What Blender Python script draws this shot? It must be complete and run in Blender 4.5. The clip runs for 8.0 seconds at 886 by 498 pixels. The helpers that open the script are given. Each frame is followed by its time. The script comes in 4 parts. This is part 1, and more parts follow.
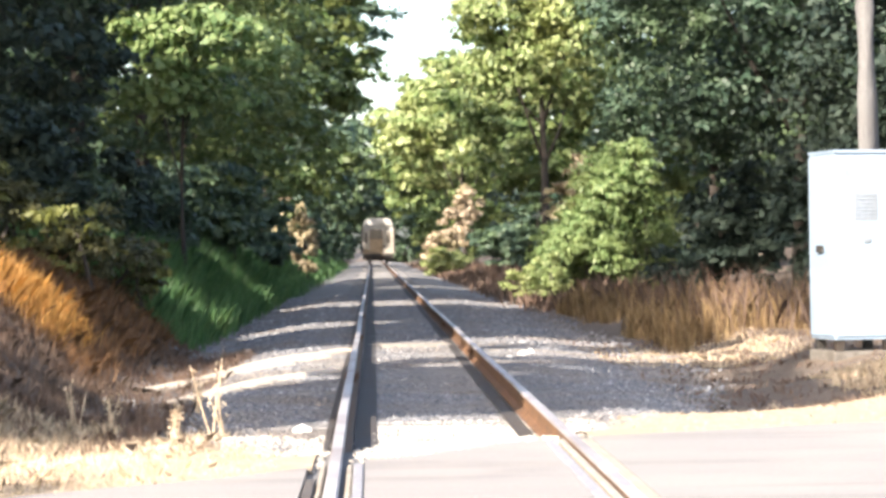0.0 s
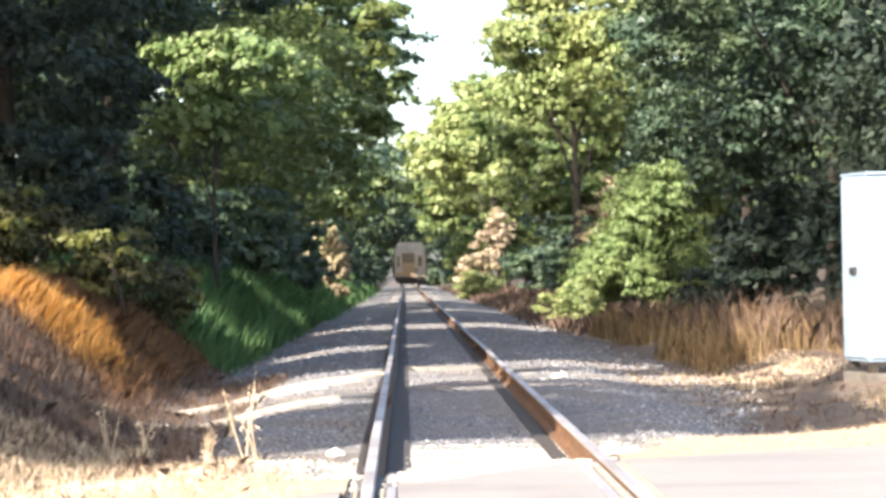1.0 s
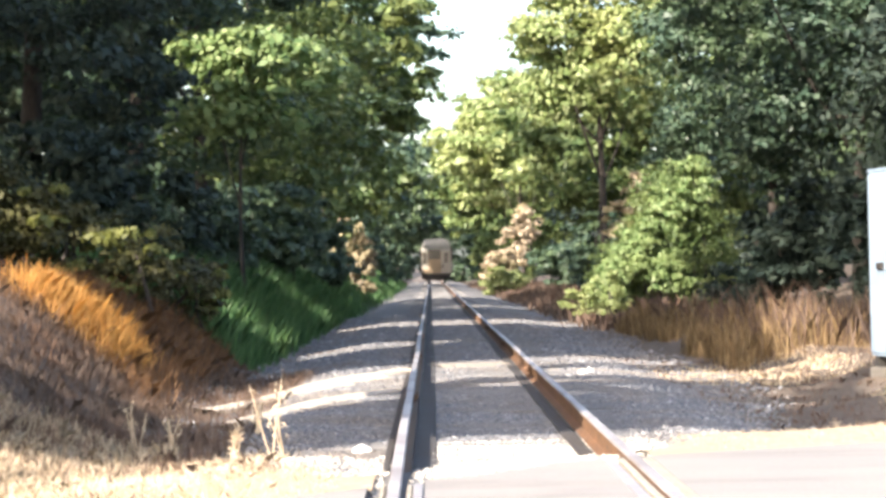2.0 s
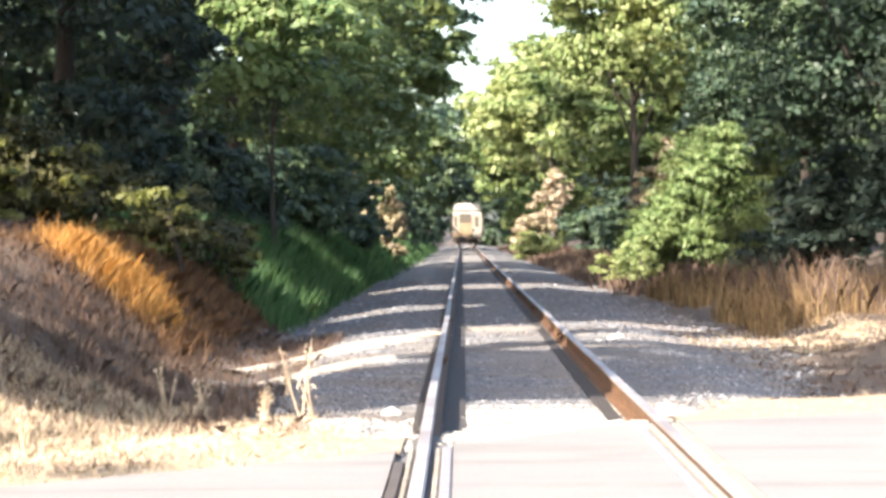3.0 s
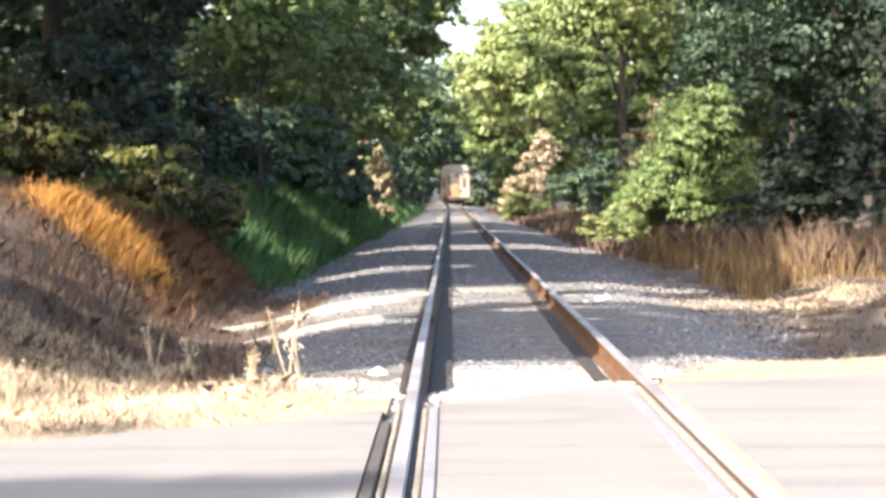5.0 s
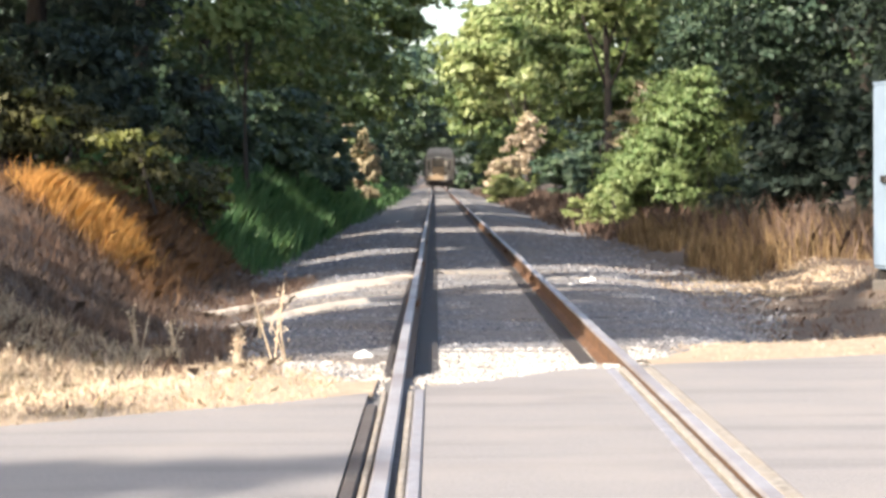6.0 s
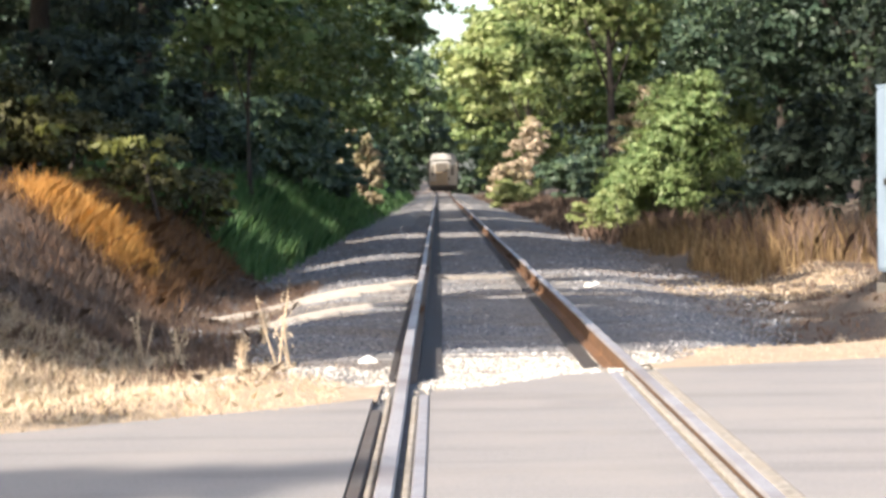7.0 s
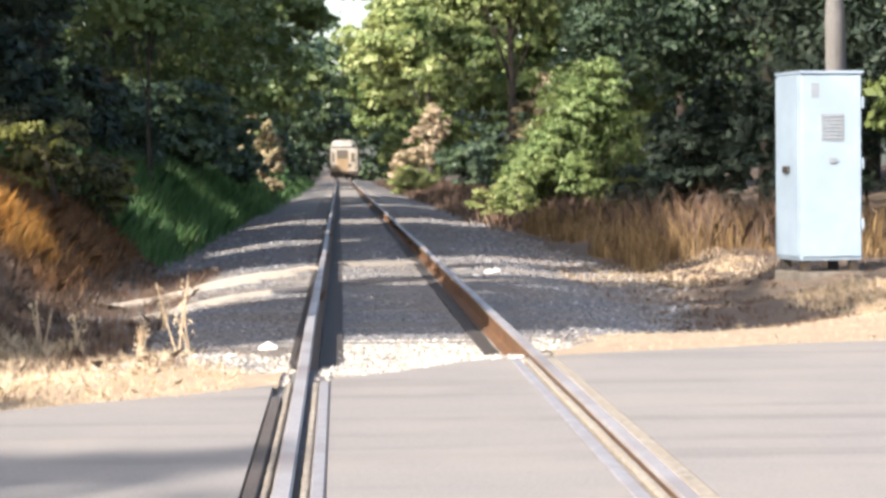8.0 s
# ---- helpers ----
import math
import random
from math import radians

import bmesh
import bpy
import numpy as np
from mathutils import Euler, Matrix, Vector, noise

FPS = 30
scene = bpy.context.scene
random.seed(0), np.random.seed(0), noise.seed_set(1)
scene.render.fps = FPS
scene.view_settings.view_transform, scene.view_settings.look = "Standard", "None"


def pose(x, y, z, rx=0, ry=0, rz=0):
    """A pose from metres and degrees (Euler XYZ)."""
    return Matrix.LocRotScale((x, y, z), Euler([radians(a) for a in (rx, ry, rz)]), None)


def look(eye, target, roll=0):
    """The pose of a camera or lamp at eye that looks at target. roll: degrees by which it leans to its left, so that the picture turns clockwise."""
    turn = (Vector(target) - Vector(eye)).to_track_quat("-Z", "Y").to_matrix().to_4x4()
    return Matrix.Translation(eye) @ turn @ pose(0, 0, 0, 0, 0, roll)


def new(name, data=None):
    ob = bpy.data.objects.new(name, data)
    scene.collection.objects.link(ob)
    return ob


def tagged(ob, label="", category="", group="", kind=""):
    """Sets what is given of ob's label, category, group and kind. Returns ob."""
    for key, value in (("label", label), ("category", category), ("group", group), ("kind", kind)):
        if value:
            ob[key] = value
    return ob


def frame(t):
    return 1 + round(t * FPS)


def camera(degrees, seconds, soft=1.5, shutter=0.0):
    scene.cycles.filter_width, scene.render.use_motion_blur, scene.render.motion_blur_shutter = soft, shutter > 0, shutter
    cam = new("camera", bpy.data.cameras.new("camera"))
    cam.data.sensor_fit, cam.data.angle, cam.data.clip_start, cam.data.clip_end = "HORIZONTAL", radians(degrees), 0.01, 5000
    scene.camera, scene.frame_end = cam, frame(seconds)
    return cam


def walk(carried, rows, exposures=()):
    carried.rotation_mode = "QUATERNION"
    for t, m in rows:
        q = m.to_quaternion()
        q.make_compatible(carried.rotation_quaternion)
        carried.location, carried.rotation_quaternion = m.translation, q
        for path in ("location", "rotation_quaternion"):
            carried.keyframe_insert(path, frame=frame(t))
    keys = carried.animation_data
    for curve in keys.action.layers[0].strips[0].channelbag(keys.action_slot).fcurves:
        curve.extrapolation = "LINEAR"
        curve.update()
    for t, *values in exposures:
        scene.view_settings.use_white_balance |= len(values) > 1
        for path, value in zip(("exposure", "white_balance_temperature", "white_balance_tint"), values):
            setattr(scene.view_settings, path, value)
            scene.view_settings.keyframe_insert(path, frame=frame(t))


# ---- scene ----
cam = camera(19.77, 8.0, soft=3.3)
EYE = (-0.527, 0.0, 1.18)
SWING = 0.076
# seconds, yaw, pitch, roll in degrees; the operator stands still between the rails and lets the phone sway
ROWS = [
    (0.0, -1.668, 0.026, 0.814), (0.2, -1.413, 0.126, 0.70), (0.5, -0.740, -0.492, 0.469),
    (0.8, -1.017, 0.200, 0.80), (1.0, -0.941, 0.560, 1.017), (1.2, -1.017, 0.390, 1.12),
    (1.5, -0.919, 0.390, 1.263), (1.7, -0.640, 0.556, 1.368),
    (2.8, 0.232, -0.146, 0.65), (3.0, 0.347, -0.322, 0.571), (3.2, 0.805, -0.448, 0.56),
    (3.5, 0.636, -0.898, 0.529), (3.8, 0.626, -1.094, 0.35), (4.0, 0.626, -0.968, 0.218),
    (4.2, 0.677, -0.742, 0.18), (4.5, 0.481, -1.009, 0.101), (4.7, 0.219, -1.060, 0.224),
    (5.8, -0.112, -1.754, 0.20), (6.0, -0.263, -1.607, 0.379), (6.2, -0.620, -1.896, 0.45),
    (6.5, -1.167, -2.081, 0.560), (6.8, -0.311, -1.691, 0.62), (7.0, -0.184, -1.490, 0.666),
    (7.2, -0.591, -2.068, 0.66), (7.5, -0.890, -2.421, 0.655), (7.7, -1.157, -2.057, 0.60),
    (8.0, -2.417, -1.816, 0.500),
]
walk(cam, [(t, pose(*EYE, 90 + pitch, roll, yaw + SWING)) for t, yaw, pitch, roll in ROWS],
     exposures=[(0.0, 1.90), (1.0, 1.90), (3.5, 1.98), (4.5, 1.98), (6.0, 1.52), (7.0, 1.44), (8.0, 1.40)])

# ---- light: late sun from behind and left, clear sky ----
SUN = Vector((-0.497, -0.71, 0.50)).normalized()
world = bpy.data.worlds.new("sky")
scene.world = world
world.use_nodes = True
wn = world.node_tree
bg = wn.nodes["Background"]
sky = wn.nodes.new("ShaderNodeTexSky")
sky.sky_type, sky.sun_disc = "NISHITA", False
sky.sun_elevation = math.asin(SUN.z)
sky.sun_rotation = math.atan2(SUN.x, SUN.y)
sky.air_density, sky.dust_density = 1.0, 3.0
wn.links.new(sky.outputs[0], bg.inputs[0])
bg.inputs[1].default_value = 0.15
sun = new("sun", bpy.data.lights.new("sun", "SUN"))
sun.data.energy, sun.data.angle, sun.data.color = 5.0, radians(0.55), (1.0, 0.89, 0.76)
sun.matrix_world = look((0, 0, 60), Vector((0, 0, 60)) - SUN)


# ---- materials ----
def shader(name, rough=0.8, metal=0.0, spec=0.3):
    m = bpy.data.materials.new(name)
    m.use_nodes = True
    b = m.node_tree.nodes["Principled BSDF"]
    b.inputs["Roughness"].default_value = rough
    b.inputs["Metallic"].default_value = metal
    b.inputs["Specular IOR Level"].default_value = spec
    return m, m.node_tree, b


def noise_fac(nt, scale, detail=4.0, stretch=None, rough=0.55):
    n = nt.nodes.new("ShaderNodeTexNoise")
    n.inputs["Scale"].default_value, n.inputs["Detail"].default_value = scale, detail
    n.inputs["Roughness"].default_value = rough
    g = nt.nodes.new("ShaderNodeNewGeometry")
    if stretch:
        k = nt.nodes.new("ShaderNodeMapping")
        k.inputs["Scale"].default_value = stretch
        nt.links.new(g.outputs["Position"], k.inputs[0])
        nt.links.new(k.outputs[0], n.inputs[0])
    else:
        nt.links.new(g.outputs["Position"], n.inputs[0])
    return n.outputs["Fac"]


def ramp(nt, fac, stops):
    r = nt.nodes.new("ShaderNodeValToRGB")
    e = r.color_ramp.elements
    while len(e) < len(stops):
        e.new(0.5)
    for k, (p, c) in zip(e, stops):
        k.position, k.color = p, (*c, 1)
    nt.links.new(fac, r.inputs[0])
    return r.outputs[0]


def mixed(nt, fac, a, b, mode="MIX"):
    x = nt.nodes.new("ShaderNodeMix")
    x.data_type, x.blend_type = "RGBA", mode
    for sock, v in ((x.inputs[0], fac), (x.inputs[6], a), (x.inputs[7], b)):
        if isinstance(v, (int, float)):
            sock.default_value = v
        elif isinstance(v, tuple):
            sock.default_value = (*v, 1)
        else:
            nt.links.new(v, sock)
    return x.outputs[2]


def bump(nt, b, height, strength=0.5, dist=0.02):
    k = nt.nodes.new("ShaderNodeBump")
    k.inputs["Strength"].default_value, k.inputs["Distance"].default_value = strength, dist
    nt.links.new(height, k.inputs["Height"])
    nt.links.new(k.outputs[0], b.inputs["Normal"])


def two_scale(name, dark, light, tint, big=0.6, fine=14, rough=0.85, metal=0.0, stretch=None, bumps=0.4, bdist=0.01):
    m, nt, b = shader(name, rough, metal)
    mid = tuple((p + q) / 2 for p, q in zip(dark, light))
    base = ramp(nt, noise_fac(nt, fine, 6, stretch), [(0.3, dark), (0.5, mid), (0.72, light)])
    f2 = ramp(nt, noise_fac(nt, big, 3), [(0.42, (0, 0, 0)), (0.66, (0.85, 0.85, 0.85))])
    nt.links.new(mixed(nt, f2, base, tint), b.inputs["Base Color"])
    if bumps:
        bump(nt, b, noise_fac(nt, fine * 1.7, 6, stretch), bumps, bdist)
    return m


def by_island(name, stops, rough=0.55, through_light=0.35, tint=None, hue=0.5, patch=0.5, spec=0.35):
    """Leaves, blades and stones: one tone an island, drifting over the plant."""
    m, nt, b = shader(name, rough, 0.0, spec)
    g = nt.nodes.new("ShaderNodeNewGeometry")
    base = ramp(nt, g.outputs["Random Per Island"], stops)
    if tint:
        f2 = ramp(nt, noise_fac(nt, patch, 3), [(0.45, (0, 0, 0)), (0.62, (hue, hue, hue))])
        base = mixed(nt, f2, base, tint)
    nt.links.new(base, b.inputs["Base Color"])
    if through_light:
        out = nt.nodes["Material Output"]
        t = nt.nodes.new("ShaderNodeBsdfTranslucent")
        nt.links.new(mixed(nt, 1.0, base, (1.0, 0.97, 0.70), "MULTIPLY"), t.inputs[0])
        x = nt.nodes.new("ShaderNodeMixShader")
        x.inputs[0].default_value = through_light
        nt.links.new(b.outputs[0], x.inputs[1])
        nt.links.new(t.outputs[0], x.inputs[2])
        nt.links.new(x.outputs[0], out.inputs[0])
    return m


def asphalt_material():
    m, nt, b = shader("sun_bleached_asphalt", 0.9)
    base = ramp(nt, noise_fac(nt, 70, 6), [(0.3, (0.168, 0.158, 0.155)), (0.72, (0.242, 0.228, 0.224))])
    g = nt.nodes.new("ShaderNodeNewGeometry")
    k = nt.nodes.new("ShaderNodeMapping")
    k.inputs["Rotation"].default_value = (0, 0, radians(-41))
    k.inputs["Scale"].default_value = (0.22, 1.7, 1)
    n = nt.nodes.new("ShaderNodeTexNoise")
    n.inputs["Scale"].default_value, n.inputs["Detail"].default_value = 1.3, 5
    nt.links.new(g.outputs["Position"], k.inputs[0])
    nt.links.new(k.outputs[0], n.inputs[0])
    worn = ramp(nt, n.outputs["Fac"], [(0.36, (0.88, 0.87, 0.87)), (0.46, (1, 1, 1)), (0.70, (1.06, 1.05, 1.03))])
    base = mixed(nt, 1.0, base, worn, "MULTIPLY")
    blotch = ramp(nt, noise_fac(nt, 0.9, 4), [(0.45, (0, 0, 0)), (0.7, (0.5, 0.5, 0.5))])
    nt.links.new(mixed(nt, blotch, base, (0.26, 0.235, 0.215)), b.inputs["Base Color"])
    bump(nt, b, noise_fac(nt, 90, 4), 0.35, 0.004)
    return m


ASPHALT = asphalt_material()
# Oily grit whose dark colour also stands for shade beside the rails.
OILY_SHADE = two_scale("oil_and_shade_grit", (0.035, 0.033, 0.035), (0.085, 0.08, 0.08), (0.06, 0.05, 0.045), 1.1, 30, 0.85, bumps=0.9, bdist=0.02)
SOIL = two_scale("dry_brown_soil", (0.075, 0.055, 0.042), (0.17, 0.13, 0.10), (0.12, 0.095, 0.075), 0.5, 9, 0.95, bumps=0.7, bdist=0.05)
GRAVEL = two_scale("grey_gravel_bed", (0.10, 0.10, 0.105), (0.24, 0.235, 0.235), (0.17, 0.15, 0.135), 0.7, 32, 0.95, bumps=0.9, bdist=0.03)
RUST = two_scale("rusty_rail_steel", (0.035, 0.022, 0.016), (0.24, 0.125, 0.065), (0.10, 0.058, 0.036), 1.2, 25, 0.75, 0.15, bumps=0.3, bdist=0.003)
POLISHED = two_scale("worn_rail_top", (0.27, 0.255, 0.26), (0.42, 0.40, 0.405), (0.22, 0.19, 0.18), 0.9, 20, 0.55, 0.4, (12, 0.6, 12), 0.1, 0.001)
TIMBER = two_scale("weathered_sleeper_wood", (0.10, 0.096, 0.095), (0.245, 0.236, 0.232), (0.165, 0.16, 0.158), 1.3, 20, 0.9, 0, (1.5, 14, 14), 0.6, 0.01)
EDGE_TIMBER = two_scale("tarry_crossing_timber", (0.035, 0.03, 0.028), (0.14, 0.125, 0.12), (0.075, 0.062, 0.058), 2.5, 16, 0.9, 0, (8, 1.2, 8), 0.8, 0.01)
# Pale sand colour that brightens the sun bands on the ballast.
SUN_BAND_SAND = two_scale("sun_band_sand", (0.38, 0.325, 0.26), (0.62, 0.55, 0.46), (0.46, 0.39, 0.31), 2.0, 18, 0.95, bumps=0.6, bdist=0.012)
PALE_EARTH = two_scale("straw_strewn_earth", (0.22, 0.165, 0.115), (0.46, 0.365, 0.265), (0.31, 0.235, 0.165), 1.6, 16, 0.95, bumps=0.7, bdist=0.02)
BARK = two_scale("furrowed_bark", (0.022, 0.018, 0.016), (0.06, 0.05, 0.042), (0.045, 0.04, 0.036), 1.1, 9, 0.95, 0, (3, 3, 0.6), 0.9, 0.03)
POLE_WOOD = two_scale("grey_pole_wood", (0.088, 0.086, 0.088), (0.17, 0.165, 0.166), (0.115, 0.11, 0.11), 0.8, 14, 0.9, 0, (5, 5, 0.35), 0.5, 0.008)
ALUMINIUM = two_scale("pale_painted_metal", (0.205, 0.267, 0.345), (0.243, 0.307, 0.387), (0.20, 0.258, 0.33), 1.5, 4, 0.42, 0.0, bumps=0.05, bdist=0.002)
GREY_METAL = two_scale("dull_grey_metal", (0.20, 0.197, 0.21), (0.31, 0.302, 0.325), (0.23, 0.215, 0.22), 3, 16, 0.6, 0.2, bumps=0.1, bdist=0.002)
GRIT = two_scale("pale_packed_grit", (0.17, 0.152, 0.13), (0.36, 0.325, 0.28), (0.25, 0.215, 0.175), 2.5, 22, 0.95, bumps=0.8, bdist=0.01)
VENT_GREY = two_scale("vent_grey_paint", (0.15, 0.175, 0.21), (0.20, 0.23, 0.27), (0.16, 0.18, 0.205), 3, 16, 0.6, bumps=0.1, bdist=0.002)
CONCRETE = two_scale("stained_concrete", (0.08, 0.072, 0.064), (0.17, 0.155, 0.14), (0.085, 0.075, 0.066), 2, 18, 0.9, bumps=0.4, bdist=0.005)
BLACK_IRON = two_scale("sooty_iron", (0.02, 0.02, 0.022), (0.06, 0.055, 0.05), (0.05, 0.035, 0.025), 2, 14, 0.6, 0.3, bumps=0.2, bdist=0.004)
CREAM = two_scale("cream_car_paint", (0.24, 0.214, 0.18), (0.305, 0.275, 0.235), (0.215, 0.187, 0.155), 0.8, 6, 0.5, bumps=0.05, bdist=0.003)
WHITE_PAINT = two_scale("chalky_white_paint", (0.60, 0.59, 0.565), (0.72, 0.71, 0.68), (0.54, 0.52, 0.485), 1.0, 6, 0.55, bumps=0.05, bdist=0.003)
GREY_ROOF = two_scale("weathered_grey_roof", (0.27, 0.27, 0.26), (0.37, 0.36, 0.34), (0.25, 0.235, 0.22), 1.0, 6, 0.6, bumps=0.05, bdist=0.003)
TAN_PAINT = two_scale("faded_tan_paint", (0.20, 0.14, 0.085), (0.27, 0.195, 0.125), (0.18, 0.13, 0.08), 1.4, 7, 0.55, bumps=0.05, bdist=0.003)
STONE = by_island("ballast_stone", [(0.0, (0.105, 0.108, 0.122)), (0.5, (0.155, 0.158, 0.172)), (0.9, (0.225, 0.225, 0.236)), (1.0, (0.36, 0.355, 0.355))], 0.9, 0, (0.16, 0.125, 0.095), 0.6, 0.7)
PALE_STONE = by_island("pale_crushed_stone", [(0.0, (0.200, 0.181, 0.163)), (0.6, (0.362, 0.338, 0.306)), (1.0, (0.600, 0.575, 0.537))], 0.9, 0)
LEAF_DARK = by_island("deep_green_leaf", [(0.0, (0.026, 0.052, 0.035)), (0.5, (0.051, 0.088, 0.059)), (1.0, (0.094, 0.135, 0.090))], 0.5, 0.30, (0.086, 0.124, 0.049), 0.6, 0.35)
LEAF_MID = by_island("mid_green_leaf", [(0.0, (0.053, 0.091, 0.030)), (0.5, (0.100, 0.149, 0.051)), (1.0, (0.165, 0.213, 0.086))], 0.5, 0.36, (0.153, 0.171, 0.054), 0.6, 0.4)
LEAF_BRIGHT = by_island("yellow_green_leaf", [(0.0, (0.134, 0.194, 0.066)), (0.5, (0.233, 0.291, 0.117)), (1.0, (0.356, 0.403, 0.204))], 0.5, 0.40, (0.294, 0.310, 0.124), 0.6, 0.4)
# Green leaf darkened to carry the shade of the deep woods in its colour.
LEAF_SHADED = by_island("shade_darkened_leaf", [(0.0, (0.015, 0.027, 0.022)), (0.5, (0.029, 0.047, 0.038)), (1.0, (0.063, 0.085, 0.067))], 0.6, 0.26, (0.043, 0.059, 0.043), 0.6, 0.35, 0.2)
LEAF_VINE = by_island("fresh_vine_leaf", [(0.0, (0.100, 0.171, 0.063)), (0.5, (0.189, 0.273, 0.113)), (1.0, (0.314, 0.386, 0.182))], 0.5, 0.38, (0.238, 0.284, 0.105), 0.5, 0.5)
# Olive leaf as a sunlit and a shaded copy, the light in the colour.
OLIVE_LIT = by_island("sunlit_olive_leaf", [(0.0, (0.094, 0.108, 0.027)), (0.5, (0.173, 0.188, 0.054)), (1.0, (0.288, 0.296, 0.126))], 0.5, 0.42, (0.144, 0.152, 0.041), 0.5, 0.5)
OLIVE_SHADED = by_island("shaded_olive_leaf", [(0.0, (0.028, 0.032, 0.013)), (0.5, (0.055, 0.060, 0.022)), (1.0, (0.11, 0.11, 0.040))], 0.6, 0.3, (0.065, 0.06, 0.024), 0.5, 0.5)
LEAF_DEAD = by_island("withered_tan_leaf", [(0.0, (0.22, 0.17, 0.115)), (0.5, (0.36, 0.29, 0.21)), (1.0, (0.50, 0.42, 0.32))], 0.7, 0.30, (0.29, 0.27, 0.13), 0.5, 0.5)
STRAW = by_island("bleached_dry_grass", [(0.0, (0.42, 0.32, 0.21)), (0.5, (0.59, 0.48, 0.355)), (1.0, (0.72, 0.63, 0.51))], 0.7, 0.35, (0.50, 0.37, 0.27), 0.5, 0.9)
# One russet grass in two copies: sunlight and shade set in the colour.
RUSSET_LIT = by_island("sunlit_russet_grass", [(0.0, (0.364, 0.169, 0.046)), (0.5, (0.588, 0.297, 0.085)), (1.0, (0.840, 0.513, 0.182))], 0.7, 0.45, (0.504, 0.257, 0.072), 0.5, 0.9)
RUSSET_SHADED = by_island("shaded_russet_grass", [(0.0, (0.09, 0.045, 0.022)), (0.5, (0.17, 0.085, 0.038)), (1.0, (0.28, 0.155, 0.075))], 0.7, 0.3, (0.13, 0.075, 0.035), 0.5, 0.9)
TAWNY = by_island("tawny_dry_grass", [(0.0, (0.10, 0.064, 0.034)), (0.5, (0.23, 0.148, 0.072)), (1.0, (0.42, 0.30, 0.16))], 0.7, 0.35, (0.15, 0.10, 0.05), 0.5, 0.9)
GREEN_GRASS = by_island("lush_green_grass", [(0.0, (0.035, 0.095, 0.034)), (0.5, (0.065, 0.15, 0.052)), (1.0, (0.12, 0.22, 0.085))], 0.5, 0.35, (0.09, 0.15, 0.05), 0.5, 0.6)
DARK_WEED = by_island("dusky_brown_weed", [(0.0, (0.070, 0.047, 0.037)), (0.5, (0.121, 0.084, 0.066)), (1.0, (0.195, 0.144, 0.115))], 0.8, 0.2, (0.140, 0.076, 0.047), 0.5, 0.8)


def glass_material():
    m, nt, b = shader("dusty_window_glass", 0.12, 0.0, 0.5)
    b.inputs["Base Color"].default_value = (0.09, 0.08, 0.07, 1)
    return m


WINDOW_GLASS = glass_material()


# ---- building helpers ----
def link_mesh(name, me, mat, parent=None, label="", smooth=False):
    me.materials.append(mat)
    if smooth:
        me.polygons.foreach_set("use_smooth", [True] * len(me.polygons))
    ob = new(name, me)
    ob.parent = parent
    if label:
        ob["label"] = label
    return ob


def part(name, bm, mat, parent=None, label="", smooth=False):
    me = bpy.data.meshes.new(name)
    bm.to_mesh(me)
    bm.free()
    return link_mesh(name, me, mat, parent, label, smooth)


def empty(name, m):
    ob = new(name)
    ob.empty_display_size = 0.2
    ob.matrix_basis = m
    return ob


def box(bm, lo, hi, bevel=0.0):
    lo, hi = Vector(lo), Vector(hi)
    mid, size = (lo + hi) / 2, hi - lo
    r = bmesh.ops.create_cube(bm, size=1, matrix=Matrix.LocRotScale(mid, None, size))
    if bevel:
        es = {e for v in r["verts"] for e in v.link_edges}
        bmesh.ops.bevel(bm, geom=list(es), offset=bevel, segments=2, affect="EDGES", profile=0.6)
    return bm


def boxed(lo, hi, bevel=0.0):
    return box(bmesh.new(), lo, hi, bevel)


def tube(bm, path, radii, sides=9):
    """A tapered, bent round bar along path."""
    rings = []
    for i, p in enumerate(path):
        p = Vector(p)
        a = Vector(path[max(i - 1, 0)])
        b = Vector(path[min(i + 1, len(path) - 1)])
        q = (b - a).to_track_quat("Z", "Y")
        rings.append([bm.verts.new(p + q @ Vector((radii[i] * math.cos(k * math.tau / sides), radii[i] * math.sin(k * math.tau / sides), 0))) for k in range(sides)])
    for r0, r1 in zip(rings, rings[1:]):
        for k in range(sides):
            bm.faces.new((r0[k], r0[(k + 1) % sides], r1[(k + 1) % sides], r1[k]))
    bm.faces.new(rings[0][::-1])
    bm.faces.new(rings[-1])
    return bm


def quick_mesh(name, verts, sides):
    """A mesh from an array of loose polygons with the same number of corners."""
    n = len(verts)
    me = bpy.data.meshes.new(name)
    me.vertices.add(n)
    me.vertices.foreach_set("co", np.asarray(verts, dtype=np.float32).ravel())
    f = n // sides
    me.loops.add(n)
    me.loops.foreach_set("vertex_index", np.arange(n, dtype=np.int32))
    me.polygons.add(f)
    me.polygons.foreach_set("loop_start", np.arange(0, n, sides, dtype=np.int32))
    me.update(calc_edges=True)
    return me


def smoothstep(a, b, x):
    t = np.clip((x - a) / (b - a), 0, 1)
    return t * t * (3 - 2 * t)


# ---- the lie of the land ----
ROAD_N = (-0.657, 0.755)       # across the road; the road crosses the line askew
ROAD_FAR, ROAD_NEAR = 11.45, 4.2


def road_side(x, y):
    return ROAD_N[0] * x + ROAD_N[1] * y


def road_far(x, y):
    """The far edge of the asphalt, which draws in where the road flares to the right."""
    u = ROAD_N[1] * np.asarray(x, float) - ROAD_N[0] * np.asarray(y, float)
    return ROAD_FAR - 0.36 * (1 - smoothstep(7.6, 9.8, u)) + 0.12 * smoothstep(8.0, 11.0, u) - 1.55 * smoothstep(11.4, 16.0, u)


